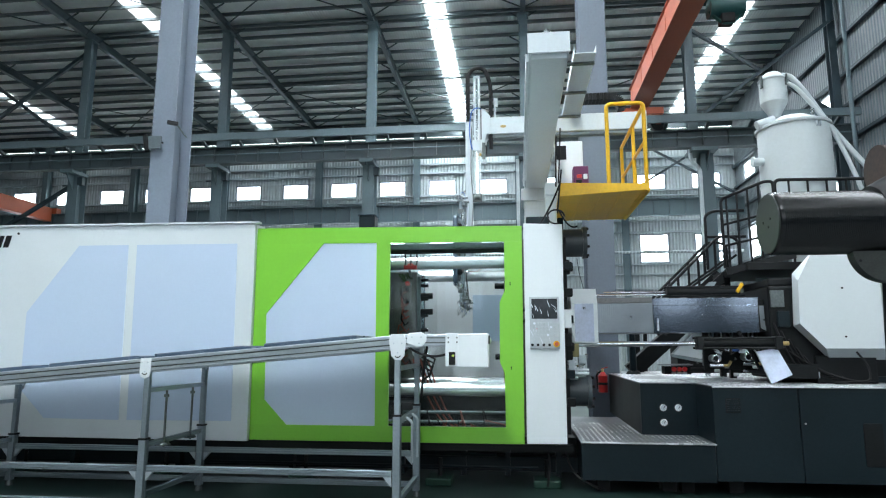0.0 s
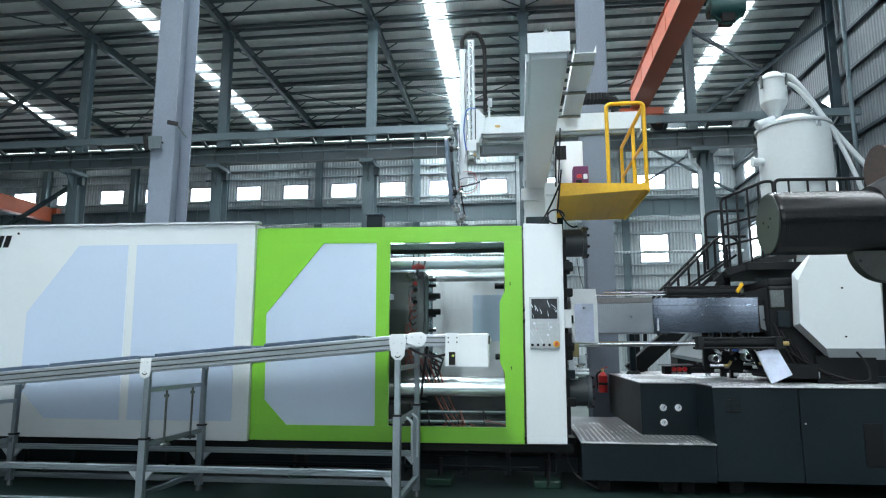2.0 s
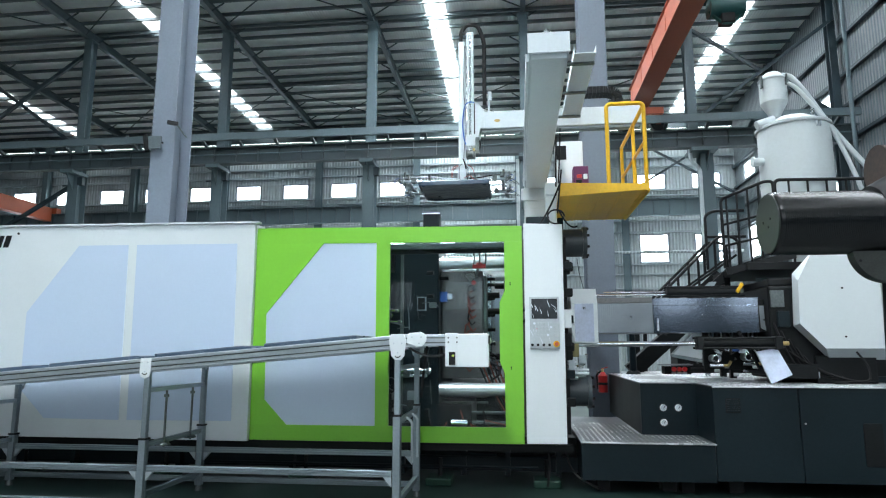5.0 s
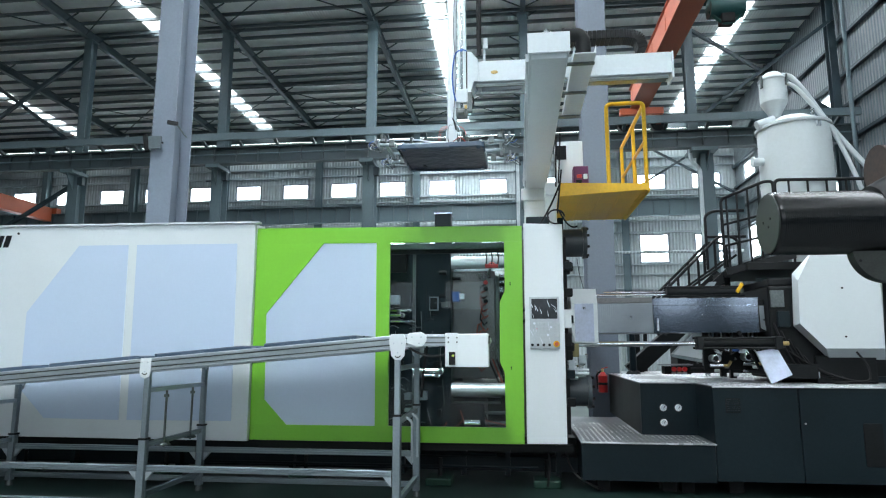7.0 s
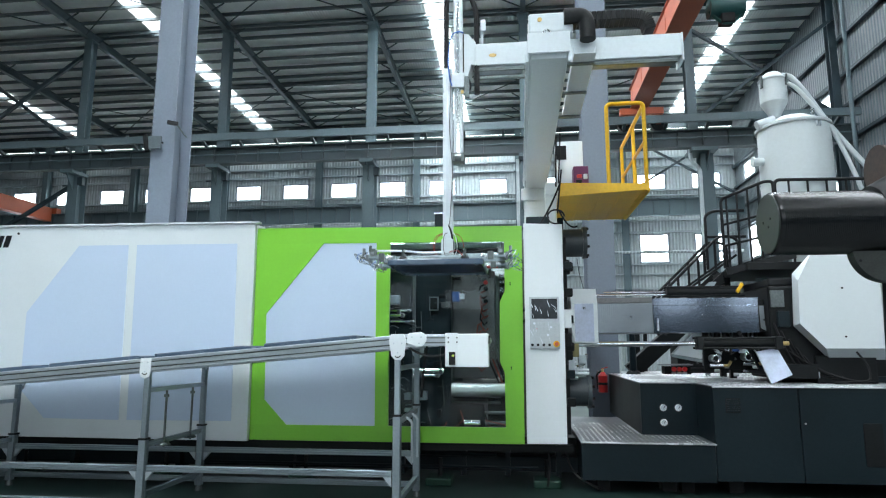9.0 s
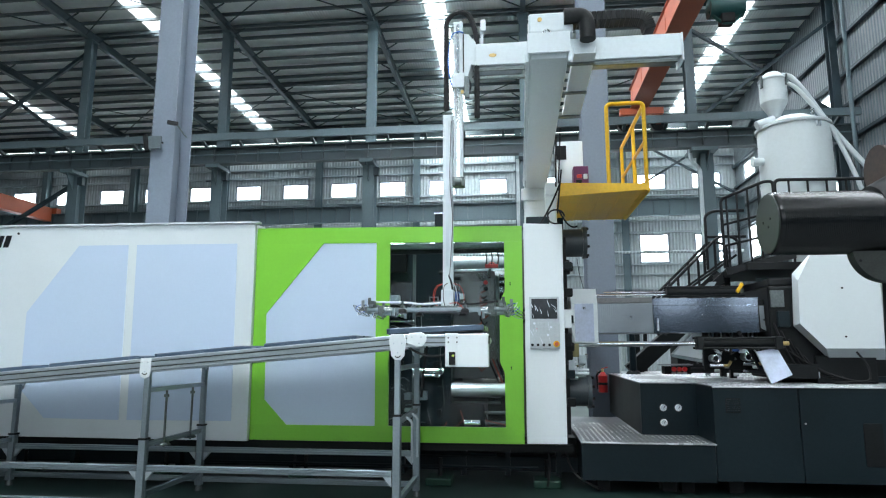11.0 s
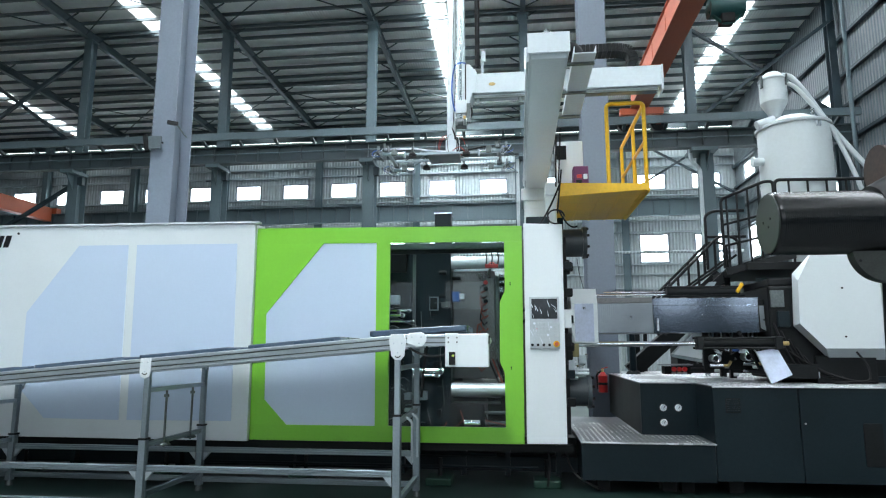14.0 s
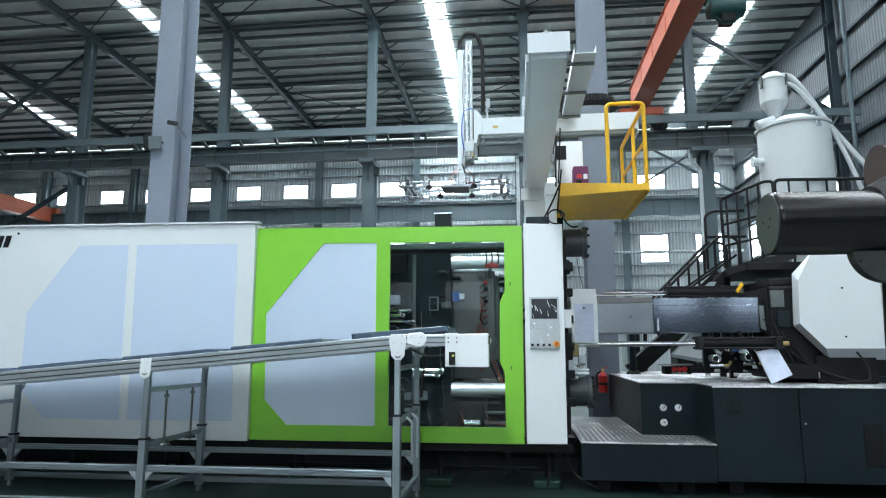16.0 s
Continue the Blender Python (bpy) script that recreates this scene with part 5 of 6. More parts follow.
# ---- the injection end ----
def tread_deck(bm, x0, x1, y0, y1, z, pitch=0.062):
    """Raised lozenges of chequer plate, laid in alternating slants."""
    ny = int((y1 - y0) / pitch)
    nx = int((x1 - x0) / pitch)
    for j in range(ny):
        for i in range(nx):
            cx, cy = x0 + (i + 0.5) * pitch, y0 + (j + 0.5) * pitch
            a = 0.8 if (i + j) % 2 else -0.8
            c, s = math.cos(a), math.sin(a)
            l, w = 0.026, 0.008
            vs = [bm.verts.new((cx + u * c - v * s, cy + u * s + v * c, z + h)) for u, v, h in ((-l, 0, 0), (0, -w, 0), (l, 0, 0), (0, w, 0), (0, 0, 0.006))]
            for k in range(4):
                bm.faces.new((vs[k], vs[(k + 1) % 4], vs[4]))
    return bm


def step_platform():
    t = thing("step_platform", (1.4, 8.8, 0), "charcoal cabinet step topped with chequer plate", "step")
    part("front", box(0.69, 2.17, 7.75, 7.79, 0.15, 0.56, 0.004), CHARCOAL, t)
    part("side", box(0.69, 0.73, 7.79, 10.5, 0.15, 0.56), CHARCOAL, t)
    part("deck", box(0.68, 2.185, 7.74, 10.5, 0.56, 0.575, 0.003), TREAD, t)
    part("tread", tread_deck(bmesh.new(), 0.7, 2.17, 7.76, 9.7, 0.575), LOZENGE, t, kind="stuff")
    part("nosing", bar((0.68, 7.737, 0.568), (2.185, 7.737, 0.568), 0.012, 0.018, 0.003), LOZENGE, t, "bright strip along the front edge of the step")
    for x in (0.95, 1.9):
        part("foot", box(x - 0.07, x + 0.07, 7.95, 8.1, 0.0, 0.15), BLACK, t)


step_platform()


def power_cabinet():
    t = thing("machine_bed_cabinet", (3.2, 8.8, 0), "charcoal sheet-metal machine bed topped with chequer plate", "machine base")
    part("front_panel", box(2.18, 3.095, 7.75, 7.79, 0.17, 1.2, 0.005), CHARCOAL, t)
    part("front_panel", box(3.105, 5.4, 7.75, 7.79, 0.17, 1.2, 0.005), CHARCOAL, t)
    part("return_panel", box(2.18, 2.22, 7.79, 8.47, 0.575, 1.2), CHARCOAL, t)
    part("recess_front", box(1.5, 2.25, 8.45, 8.49, 0.576, 1.2, 0.004), CHARCOAL, t)
    part("recess_side", box(1.5, 1.54, 8.49, 11.3, 0.576, 1.2), BLACK, t)
    part("body", box(2.2, 5.4, 7.79, 12.6, 0.17, 1.19), CHARCOAL, t)
    part("rear_body", box(1.76, 2.2, 11.3, 12.6, 0.17, 1.19), CHARCOAL, t)
    part("deck", box(2.17, 5.4, 7.74, 12.6, 1.2, 1.215, 0.003), TREAD, t)
    part("deck", box(1.49, 2.17, 8.42, 11.3, 1.2, 1.215, 0.003), TREAD, t)
    part("deck", box(1.75, 2.17, 11.3, 12.6, 1.2, 1.215, 0.003), TREAD, t)
    bm = tread_deck(bmesh.new(), 2.19, 5.3, 7.76, 12.5, 1.215)
    part("nosing", bar((2.17, 7.737, 1.208), (5.4, 7.737, 1.208), 0.012, 0.018, 0.003), LOZENGE, t, "bright strip along the front edge of the deck")
    part("tread", tread_deck(bm, 1.5, 2.16, 8.44, 11.25, 1.215), LOZENGE, t, kind="stuff")
    for gx, gz in ((1.765, 0.91), (1.945, 0.91), (1.765, 0.73)):
        g = part("gauge", cyl((gx, 8.42, gz), (gx, 8.45, gz), 0.045, seg=24), CHROME, t, "round gauge with a pale face")
        part("gauge_face", cyl((gx, 8.412, gz), (gx, 8.42, gz), 0.033, seg=24), KEYPAD, g)
        part("gauge_needle", bar((gx, 8.41, gz - 0.01), (gx + 0.02, 8.41, gz + 0.02), 0.003, 0.006), BLACK, g)
    v = part("vent", box(2.31, 2.47, 7.742, 7.752, 0.92, 1.08, 0.003), BLACK, t, "black louvred vent")
    for k in range(6):
        part("louvre", box(2.32, 2.46, 7.735, 7.744, 0.935 + k * 0.024, 0.947 + k * 0.024), CHARCOAL, v)
    part("lock", cyl((3.15, 7.74, 0.81), (3.15, 7.752, 0.81), 0.012, seg=12), CHROME, t)
    part("outlet", box(3.75, 3.95, 7.74, 7.752, 0.36, 0.82, 0.004), BLACK, t)
    part("seam", box(3.095, 3.105, 7.77, 7.79, 0.17, 1.2), BLACK, t)
    for x in (1.7, 2.45, 4.2):
        part("foot", box(x - 0.08, x + 0.08, 8.0, 8.2, 0.0, 0.17), BLACK, t)


power_cabinet()


def injection_unit():
    t = thing("injection_unit", (2.6, 9.0, 1.215), "black and stainless injection unit on its slide bed", "injection unit")
    part("barrel_cover", box(1.736, 3.04, 8.6, 9.3, 1.84, 2.19, 0.002), STAINLESS, t, "polished stainless barrel cover")
    part("perforated_cover", box(0.98, 1.732, 8.6, 9.3, 1.835, 2.225, 0.008), perforated("perforated_stainless", (0.3, 0.335, 0.37), 0.026, 0.18), t, "perforated stainless barrel cover")
    part("cover_band", box(0.99, 1.73, 8.606, 9.3, 2.229, 2.3, 0.004), perforated("fine_perforated_sheet", (0.2, 0.2, 0.2), 0.016, 0.3), t, "perforated vent strip")
    part("cover_band", box(1.736, 3.05, 8.62, 9.3, 2.194, 2.285, 0.001), STAINLESS, t, "dull upper cover sheet")
    part("cover_band", box(3.05, 3.34, 8.61, 9.3, 1.85, 2.26, 0.008), BLACK, t, "black end cover")
    part("end_strip", plate([(3.052, 2.18), (3.112, 2.18), (3.112, 1.92), (3.18, 1.86), (3.14, 1.848), (3.06, 1.9)], 8.594, 8.608, 0.0), DULLALU, t, "pale edge strip")
    for k in range(5):
        part("cable_tie", tube([(1.79 + 0.008 * math.cos(a), 8.59, 1.88 + 0.032 * k + 0.012 * math.sin(a)) for a in [i * math.tau / 8 for i in range(9)]], 0.004, 5), PAPER, t)
    for x, z in ((3.3, 2.05), (3.26, 1.95)):
        part("end_screw", cyl((x, 8.6, z), (x, 8.61, z), 0.01, seg=8), CHROME, t)
    for x, z in ((1.45, 2.04), (2.35, 2.06), (3.1, 2.0)):
        part("cover_screw", cyl((x, 8.588, z), (x, 8.6, z), 0.012, seg=10), CHROME, t)
    part("upper_rod", cyl((1.2, 9.3, 2.42), (2.2, 9.3, 2.42), 0.018, seg=16), CHROME, t, "chrome piston rod", True)
    part("upper_rod", cyl((0.6, 9.0, 2.36), (2.1, 9.0, 2.36), 0.014, seg=16), CHROME, t, "chrome piston rod", True)
    part("upper_cylinder", cyl((2.05, 9.0, 2.4), (2.95, 9.0, 2.4), 0.065, seg=20), BLACK, t, "black hydraulic cylinder", True)
    part("cylinder_head", cyl((2.0, 9.0, 2.4), (2.08, 9.0, 2.4), 0.08, seg=20), BLACK, t, smooth=True)
    part("cylinder_clamp", bar((2.9, 8.93, 2.38), (2.98, 8.93, 2.5), 0.04, 0.045, 0.006), YELLOW, t, "yellow clamp")
    part("rod_sleeve", cyl((0.6, 8.3, 1.69), (1.6, 8.3, 1.695), 0.034, seg=16), CHROME, t, "chrome piston rod", True)
    part("lower_rod", cyl((1.6, 8.3, 1.695), (2.25, 8.3, 1.7), 0.026, seg=16), CHROME, t, "chrome piston rod", True)
    part("lower_cylinder", cyl((2.2, 8.3, 1.705), (3.15, 8.3, 1.705), 0.06, seg=20), BLACK, t, "black hydraulic cylinder", True)
    part("cylinder_head", box(2.17, 2.25, 8.22, 8.38, 1.625, 1.785, 0.01), BLACK, t)
    part("cylinder_head", box(3.08, 3.17, 8.22, 8.38, 1.625, 1.785, 0.01), BLACK, t)
    for dy, dz in ((-0.06, -0.06), (-0.06, 0.06), (0.06, -0.06), (0.06, 0.06)):
        part("tie_rod", cyl((2.15, 8.3 + dy, 1.705 + dz), (3.2, 8.3 + dy, 1.705 + dz), 0.013, seg=8), BLACK, t)
        part("tie_rod", cyl((1.96, 9.0 + dy, 2.4 + dz), (3.0, 9.0 + dy, 2.4 + dz), 0.013, seg=8), BLACK, t)
    part("rod_eye", cyl((3.16, 8.3, 1.7), (3.26, 8.3, 1.7), 0.025, seg=12), BRASS, t)
    part("drive_housing", box(3.12, 3.7, 8.45, 9.6, 1.3, 2.42, 0.03), BLACK, t, "black drive housing")
    part("drive_step", box(3.3, 4.6, 8.75, 9.8, 1.25, 1.75, 0.03), BLACK, t)
    part("rear_bed", box(2.75, 4.9, 11.75, 12.3, 1.215, 1.7, 0.02), BLACK, t, "black slide bed behind the deck")
    part("drive_top", box(3.15, 3.5, 8.5, 9.4, 2.42, 2.52, 0.02), BLACK, t)
    part("slide_rail", box(3.3, 4.9, 8.7, 8.85, 1.215, 1.29), CHARCOAL, t)
    part("slide_rail", box(2.6, 4.9, 11.6, 11.75, 1.215, 1.3), BLACK, t)
    part("carriage_plate", box(3.1, 3.6, 8.35, 8.5, 1.27, 1.45, 0.01), BLACK, t)
    # front guard over the nozzle
    g = bmesh.new()
    add_plate_x(g, [(8.1, 1.708), (8.1, 2.2), (8.22, 2.385), (8.6, 2.385), (8.6, 1.708)], 0.645, 0.968)
    part("nozzle_guard", g, WHITE, t, "white nozzle guard with a sloping top")
    part("guard_label", box(0.688, 0.92, 8.094, 8.1, 1.722, 2.19, 0.002), CARD, t, "pale blue film on the guard")
    for k in range(2):
        part("label_bar", box(0.79 + 0.02 * k, 0.8 + 0.02 * k, 8.088, 8.095, 2.12, 2.15), BLACK, t)
    part("frame_brace", bar((1.98, 12.0, 1.22), (2.86, 12.0, 2.0), 0.26, 0.28, 0.01), BLACK, t)
    part("stand", cyl((1.86, 11.0, 1.215), (1.86, 11.0, 1.95), 0.06, 0.045, seg=14), CHARCOAL, t, smooth=True)
    part("stand_foot", cyl((1.86, 11.0, 1.215), (1.86, 11.0, 1.27), 0.13, 0.09, seg=18), CHARCOAL, t)
    part("frame_brace", bar((2.28, 12.2, 1.22), (2.3, 12.2, 2.0), 0.06, 0.06), BLACK, t)
    part("white_shield", plate([(2.02, 1.565), (2.29, 1.838), (2.4, 1.838), (2.385, 1.5)], 8.85, 9.0), WHITE, t, "white sloping splash shield")
    part("shield_lip", plate([(2.02, 1.56), (2.385, 1.495), (2.385, 1.455), (2.03, 1.525)], 8.86, 9.0), DUSTY, t)
    part("upright", box(2.12, 2.2, 12.2, 12.3, 1.22, 2.0), BLACK, t)
    for x, z in ((2.5, 1.508), (2.9, 1.53)):
        p = part("pump_body", cyl((x + 0.02, 8.66, z), (x + 0.02, 8.9, z), 0.05, seg=20), DULLALU, t, "cast aluminium pump body", True)
        part("port_ring", tube([(x + 0.042 * math.cos(a), 8.65, z + 0.042 * math.sin(a)) for a in [i * math.tau / 18 for i in range(19)]], 0.013, 8), CHROME, p, "bright port ring", True)
        part("port_hole", cyl((x, 8.652, z), (x, 8.66, z), 0.034, seg=18), BLACK, p)
        part("union", cyl((x - 0.07, 8.68, z - 0.085), (x + 0.09, 8.68, z - 0.085), 0.024, seg=12), CHROME, p, smooth=True)
        part("elbow", tube(arc([(x + 0.09, 8.68, z - 0.085), (x + 0.16, 8.68, z - 0.09), (x + 0.19, 8.68, z - 0.03)], radius=0.05), 0.018, 8), BRASS, p, smooth=True)
    # Black plate put in for the shade behind the pumps; it also carries them.
    part("pump_bracket", box(2.42, 3.12, 8.9, 8.95, 1.36, 1.84, 0.01), BLACK, t)
    part("valve_block", box(2.5, 3.1, 9.05, 9.3, 1.4, 1.84, 0.01), DULLALU, t)
    part("motor_box", box(2.73, 2.82, 8.72, 8.8, 1.6, 1.71, 0.005), BLUE, t, "blue coil box")
    part("coil_box", box(2.83, 2.9, 8.72, 8.8, 1.58, 1.72, 0.005), PAPER, t)
    part("slant_plate", bar((2.78, 8.6, 1.86), (3.0, 8.6, 1.4), 0.04, 0.03, 0.004), BLACK, t)
    k = part("manifold", box(2.36, 2.78, 11.0, 11.25, 1.218, 1.345, 0.01), BLACK, t)
    for x in (2.5, 2.585, 2.67):
        part("red_knob", cyl((x, 10.95, 1.3), (x, 11.0, 1.3), 0.038, seg=16), RED, k, "red valve knob")
        part("knob_collar", box(x - 0.035, x + 0.035, 10.97, 11.0, 1.222, 1.255, 0.004), ALU, k)
    part("manifold_lid", bar((2.3, 11.1, 1.37), (2.8, 11.1, 1.37), 0.3, 0.02), DULLALU, k)
    part("hose", tube(sag((3.3, 8.4, 1.6), (4.2, 8.3, 1.24), 0.1), 0.014), RUBBER, t)
    part("hose", tube(arc([(4.0, 8.25, 1.6), (4.1, 8.22, 1.45), (4.12, 8.2, 1.26), (3.7, 8.2, 1.235)], radius=0.1), 0.013), RUBBER, t)
    rnd = random.Random(21)
    for k in range(6):
        x = 2.35 + 0.14 * k
        part("hydraulic_hose", tube([(x, 8.95, 1.44), (x + rnd.uniform(-0.08, 0.08), 8.9, 1.5), (x + rnd.uniform(-0.1, 0.15), 8.95, 1.58), (x + 0.1, 9.1, 1.66)], 0.014, 6), RUBBER if k % 3 else OLDIRON, t)
    for k in range(14):
        x = 2.42 + 0.05 * k
        z = 1.66 + rnd.uniform(-0.03, 0.06)
        loop = smooth_path([(x, 8.8, 1.84), (x + rnd.uniform(-0.06, 0.06), 8.72, z), (x + rnd.uniform(0.0, 0.12), 8.7, z - 0.07), (x + rnd.uniform(0.04, 0.2), 8.85, z - 0.02)])
        part("hydraulic_hose", tube(loop, rnd.uniform(0.008, 0.014), 6), (RUBBER, OLDIRON, DULLALU, RUBBER, PAPER)[k % 5], t, smooth=True)
    for k in range(6):
        part("fitting", cyl((2.42 + 0.12 * k, 8.88, 1.3 + 0.05 * (k % 3)), (2.48 + 0.12 * k, 8.88, 1.3 + 0.05 * (k % 3)), 0.022, seg=10), WHITE if k % 2 else CHROME, t)
    for k in range(5):
        part("cable", tube(sag((3.15 + 0.08 * k, 8.42, 1.95 - 0.1 * k), (3.5 + 0.1 * k, 8.4, 1.3), 0.12), 0.012, 6), RUBBER, t)
    part("junction_box", box(3.2, 3.34, 8.4, 8.46, 1.9, 2.1, 0.006), CHARCOAL, t)
    part("sensor_plate", box(3.45, 3.62, 8.37, 8.4, 1.28, 1.36, 0.004), ALU, t)
    part("drive_bolt_plate", box(3.14, 3.3, 8.43, 8.46, 2.15, 2.36, 0.004), OLDIRON, t)
    part("tie_bar_nut", cyl((0.5, 8.6, 1.55), (0.62, 8.6, 1.55), 0.06, seg=14), BRASS, t)
    part("socket_box", box(0.55, 0.63, 7.9, 8.0, 1.66, 1.82, 0.01), BLACK, t)
    part("nozzle_block", box(0.642, 0.717, 7.98, 8.08, 1.537, 1.7, 0.006), OLIVE, t, "olive brass nozzle block")
    part("nozzle_flange", box(0.56, 0.64, 7.96, 8.1, 1.5, 1.74, 0.01), BLACK, t)
    part("ceramic_block", box(0.72, 0.82, 8.15, 8.25, 1.45, 1.56, 0.012), DUSTY, t)
    part("pipe_elbow", tube(arc([(0.7, 8.2, 1.42), (0.8, 8.2, 1.44), (0.83, 8.2, 1.57)], radius=0.05), 0.018, 8), CHROME, t, smooth=True)
    for z in (1.33, 1.375):
        part("white_pipe", cyl((0.66, 8.2, z), (0.85, 8.2, z), 0.016, seg=10), WHITE, t, smooth=True)
    part("limit_switch", box(0.56, 0.66, 8.0, 8.1, 1.3, 1.52, 0.01), ALU, t)
    for k in range(4):
        part("pipe", cyl((0.5, 8.05 + 0.06 * k, 1.28 + 0.06 * k), (0.7, 8.05 + 0.06 * k, 1.28 + 0.06 * k), 0.018, seg=10), ALU if k % 2 else WHITE, t, smooth=True)


injection_unit()


def drive_guard():
    t = thing("drive_guard", (4.0, 8.3, 1.52), "white octagonal drive guard of the injection unit", "machine cover")
    face = [(3.547, 2.76), (3.386, 2.456), (3.37, 1.936), (3.639, 1.639), (4.294, 1.639), (4.317, 2.39), (4.174, 2.756)]
    rim = [(3.642, 2.801), (3.422, 2.568), (3.39, 1.917), (3.778, 1.502), (4.423, 1.503), (4.47, 2.426), (4.316, 2.804)]
    bm = bmesh.new()
    loops = [[bm.verts.new((x, y, z)) for x, z in ring] for ring, y in ((face, 8.2), (rim, 8.45))]
    bm.faces.new(loops[0])
    bm.faces.new(loops[1][::-1])
    for u, v in zip(loops, loops[1:]):
        for i in range(7):
            bm.faces.new((u[i], u[(i + 1) % 7], v[(i + 1) % 7], v[i]))
    part("shell", bm, WHITE2, t)
    for x, z in ((3.874, 1.779), (3.881, 2.361)):
        part("screw", cyl((x, 8.19, z), (x, 8.202, z), 0.012, seg=10), BLACK, t)
    part("support", box(3.6, 4.3, 8.4, 8.8, 1.215, 1.55, 0.02), BLACK, t)


drive_guard()


def notice_card():
    t = thing("notice_card", (3.05, 8.2, 1.217), "white printed card leaning on the chequer plate", "card")
    bm = bmesh.new()
    vs = [bm.verts.new(p) for p in ((2.87, 8.28, 1.6), (3.11, 8.28, 1.65), (3.23, 8.18, 1.33), (2.97, 8.14, 1.22))]
    f = bm.faces.new(vs)
    r = bmesh.ops.extrude_face_region(bm, geom=[f])
    bmesh.ops.translate(bm, verts=[e for e in r["geom"] if isinstance(e, bmesh.types.BMVert)], vec=(0, 0.006, 0))
    part("sheet", bm, CARD, t)
    part("edge_clip", bar((2.865, 8.275, 1.6), (2.965, 8.135, 1.225), 0.012, 0.012), ALU, t)


notice_card()


def extinguisher():
    x, y, z = 1.36, 11.0, 0.92
    t = thing("fire_extinguisher", (x, y, z), "red fire extinguisher hung on the column", "extinguisher")
    part("bottle", cyl((x, y, z), (x, y, z + 0.27), 0.075, seg=20), RED, t, smooth=True)
    part("shoulder", cyl((x, y, z + 0.27), (x, y, z + 0.33), 0.075, 0.03, seg=20), RED, t, smooth=True)
    part("valve", cyl((x, y, z + 0.33), (x, y, z + 0.38), 0.022, seg=12), BRASS, t)
    part("handle", bar((x - 0.02, y, z + 0.38), (x + 0.09, y, z + 0.41), 0.025, 0.015), RED, t)
    part("nozzle_hose", tube(arc([(x - 0.02, y, z + 0.35), (x - 0.1, y - 0.02, z + 0.3), (x - 0.09, y - 0.03, z + 0.05)], radius=0.06), 0.012), RUBBER, t)
    part("label_band", cyl((x, y, z + 0.12), (x, y, z + 0.16), 0.0765, seg=20), BLACK, t)
    part("hook", box(x - 0.05, x + 0.05, y + 0.07, 11.35, z + 0.3, z + 0.33), BLACK, t)


extinguisher()


def hopper():
    cx, cy = 3.945, 9.3
    t = thing("hopper_dryer", (cx, cy, 2.8), "tall white cylindrical hopper dryer with a small loader on top", "hopper")
    part("drum", cyl((cx, cy, 3.6), (cx, cy, 4.72), 0.468, seg=48), TANKM, t, smooth=True)
    part("rim_band", cyl((cx, cy, 4.72), (cx, cy, 4.76), 0.492, seg=48), TANKM, t, smooth=True)
    part("lid", cyl((cx, cy, 4.76), (cx, cy, 4.9), 0.478, 0.22, seg=48), TANKM, t, smooth=True)
    part("seam_band", cyl((cx, cy, 3.9), (cx, cy, 3.93), 0.474, seg=48), TANKM, t, smooth=True)
    part("lower_cone", cyl((cx, cy, 2.95), (cx, cy, 3.6), 0.2, 0.468, seg=48), TANKM, t, smooth=True)
    part("outlet", cyl((cx, cy, 2.45), (cx, cy, 2.95), 0.15, seg=24), TANKM, t, smooth=True)
    for dx in (0.11, 0.16):
        part("latch", box(cx + dx, cx + dx + 0.018, cy - 0.485, cy - 0.45, 4.63, 4.7, 0.004), ALU, t)
    lx, ly = 3.7, 9.25
    l = part("loader_drum", cyl((lx, ly, 5.12), (lx, ly, 5.45), 0.182, seg=32), TANKM, t, "small white vacuum loader", True)
    part("loader_cap", cyl((lx, ly, 5.47), (lx, ly, 5.57), 0.192, 0.1, seg=32), TANKM, l, smooth=True)
    part("loader_cone", cyl((lx, ly, 4.9), (lx, ly, 5.12), 0.06, 0.182, seg=32), TANKM, l, smooth=True)
    part("loader_band", cyl((lx, ly, 5.45), (lx, ly, 5.47), 0.197, seg=32), TANKM, l, smooth=True)
    part("loader_latch", box(lx - 0.2, lx - 0.175, ly - 0.12, ly - 0.06, 5.32, 5.5, 0.004), OLDIRON, l)
    part("loader_latch", box(lx + 0.12, lx + 0.145, ly - 0.17, ly - 0.13, 5.34, 5.5, 0.004), OLDIRON, l)
    part("port", cyl((3.42, 9.2, 4.78), (3.66, 9.2, 4.86), 0.065, seg=20), TANKM, t, smooth=True)
    part("pipe", tube(smooth_path([(3.8, 9.15, 5.5), (3.9, 9.1, 5.44), (4.1, 9.1, 5.16), (4.36, 9.1, 4.7), (4.83, 9.1, 4.03), (5.2, 9.1, 3.5)]), 0.037, 12), TANKM, t, "white conveying pipe", True)
    part("pipe", tube(smooth_path([(3.85, 9.1, 5.36), (3.95, 9.06, 5.25), (4.16, 9.05, 4.95), (4.39, 9.05, 4.55), (4.62, 9.05, 3.91), (4.75, 9.05, 3.4)]), 0.03, 12), TANKM, t, "white conveying pipe", True)
    part("air_port", cyl((3.36, 9.25, 4.26), (3.54, 9.25, 4.26), 0.06, seg=20), TANKM, t, smooth=True)
    part("port_flange", cyl((3.34, 9.25, 4.26), (3.365, 9.25, 4.26), 0.078, seg=20), TANKM, t, smooth=True)
    part("bolt", cyl((4.1, 9.0, 4.84), (4.1, 9.0, 4.93), 0.025, seg=10), CHROME, t)


hopper()


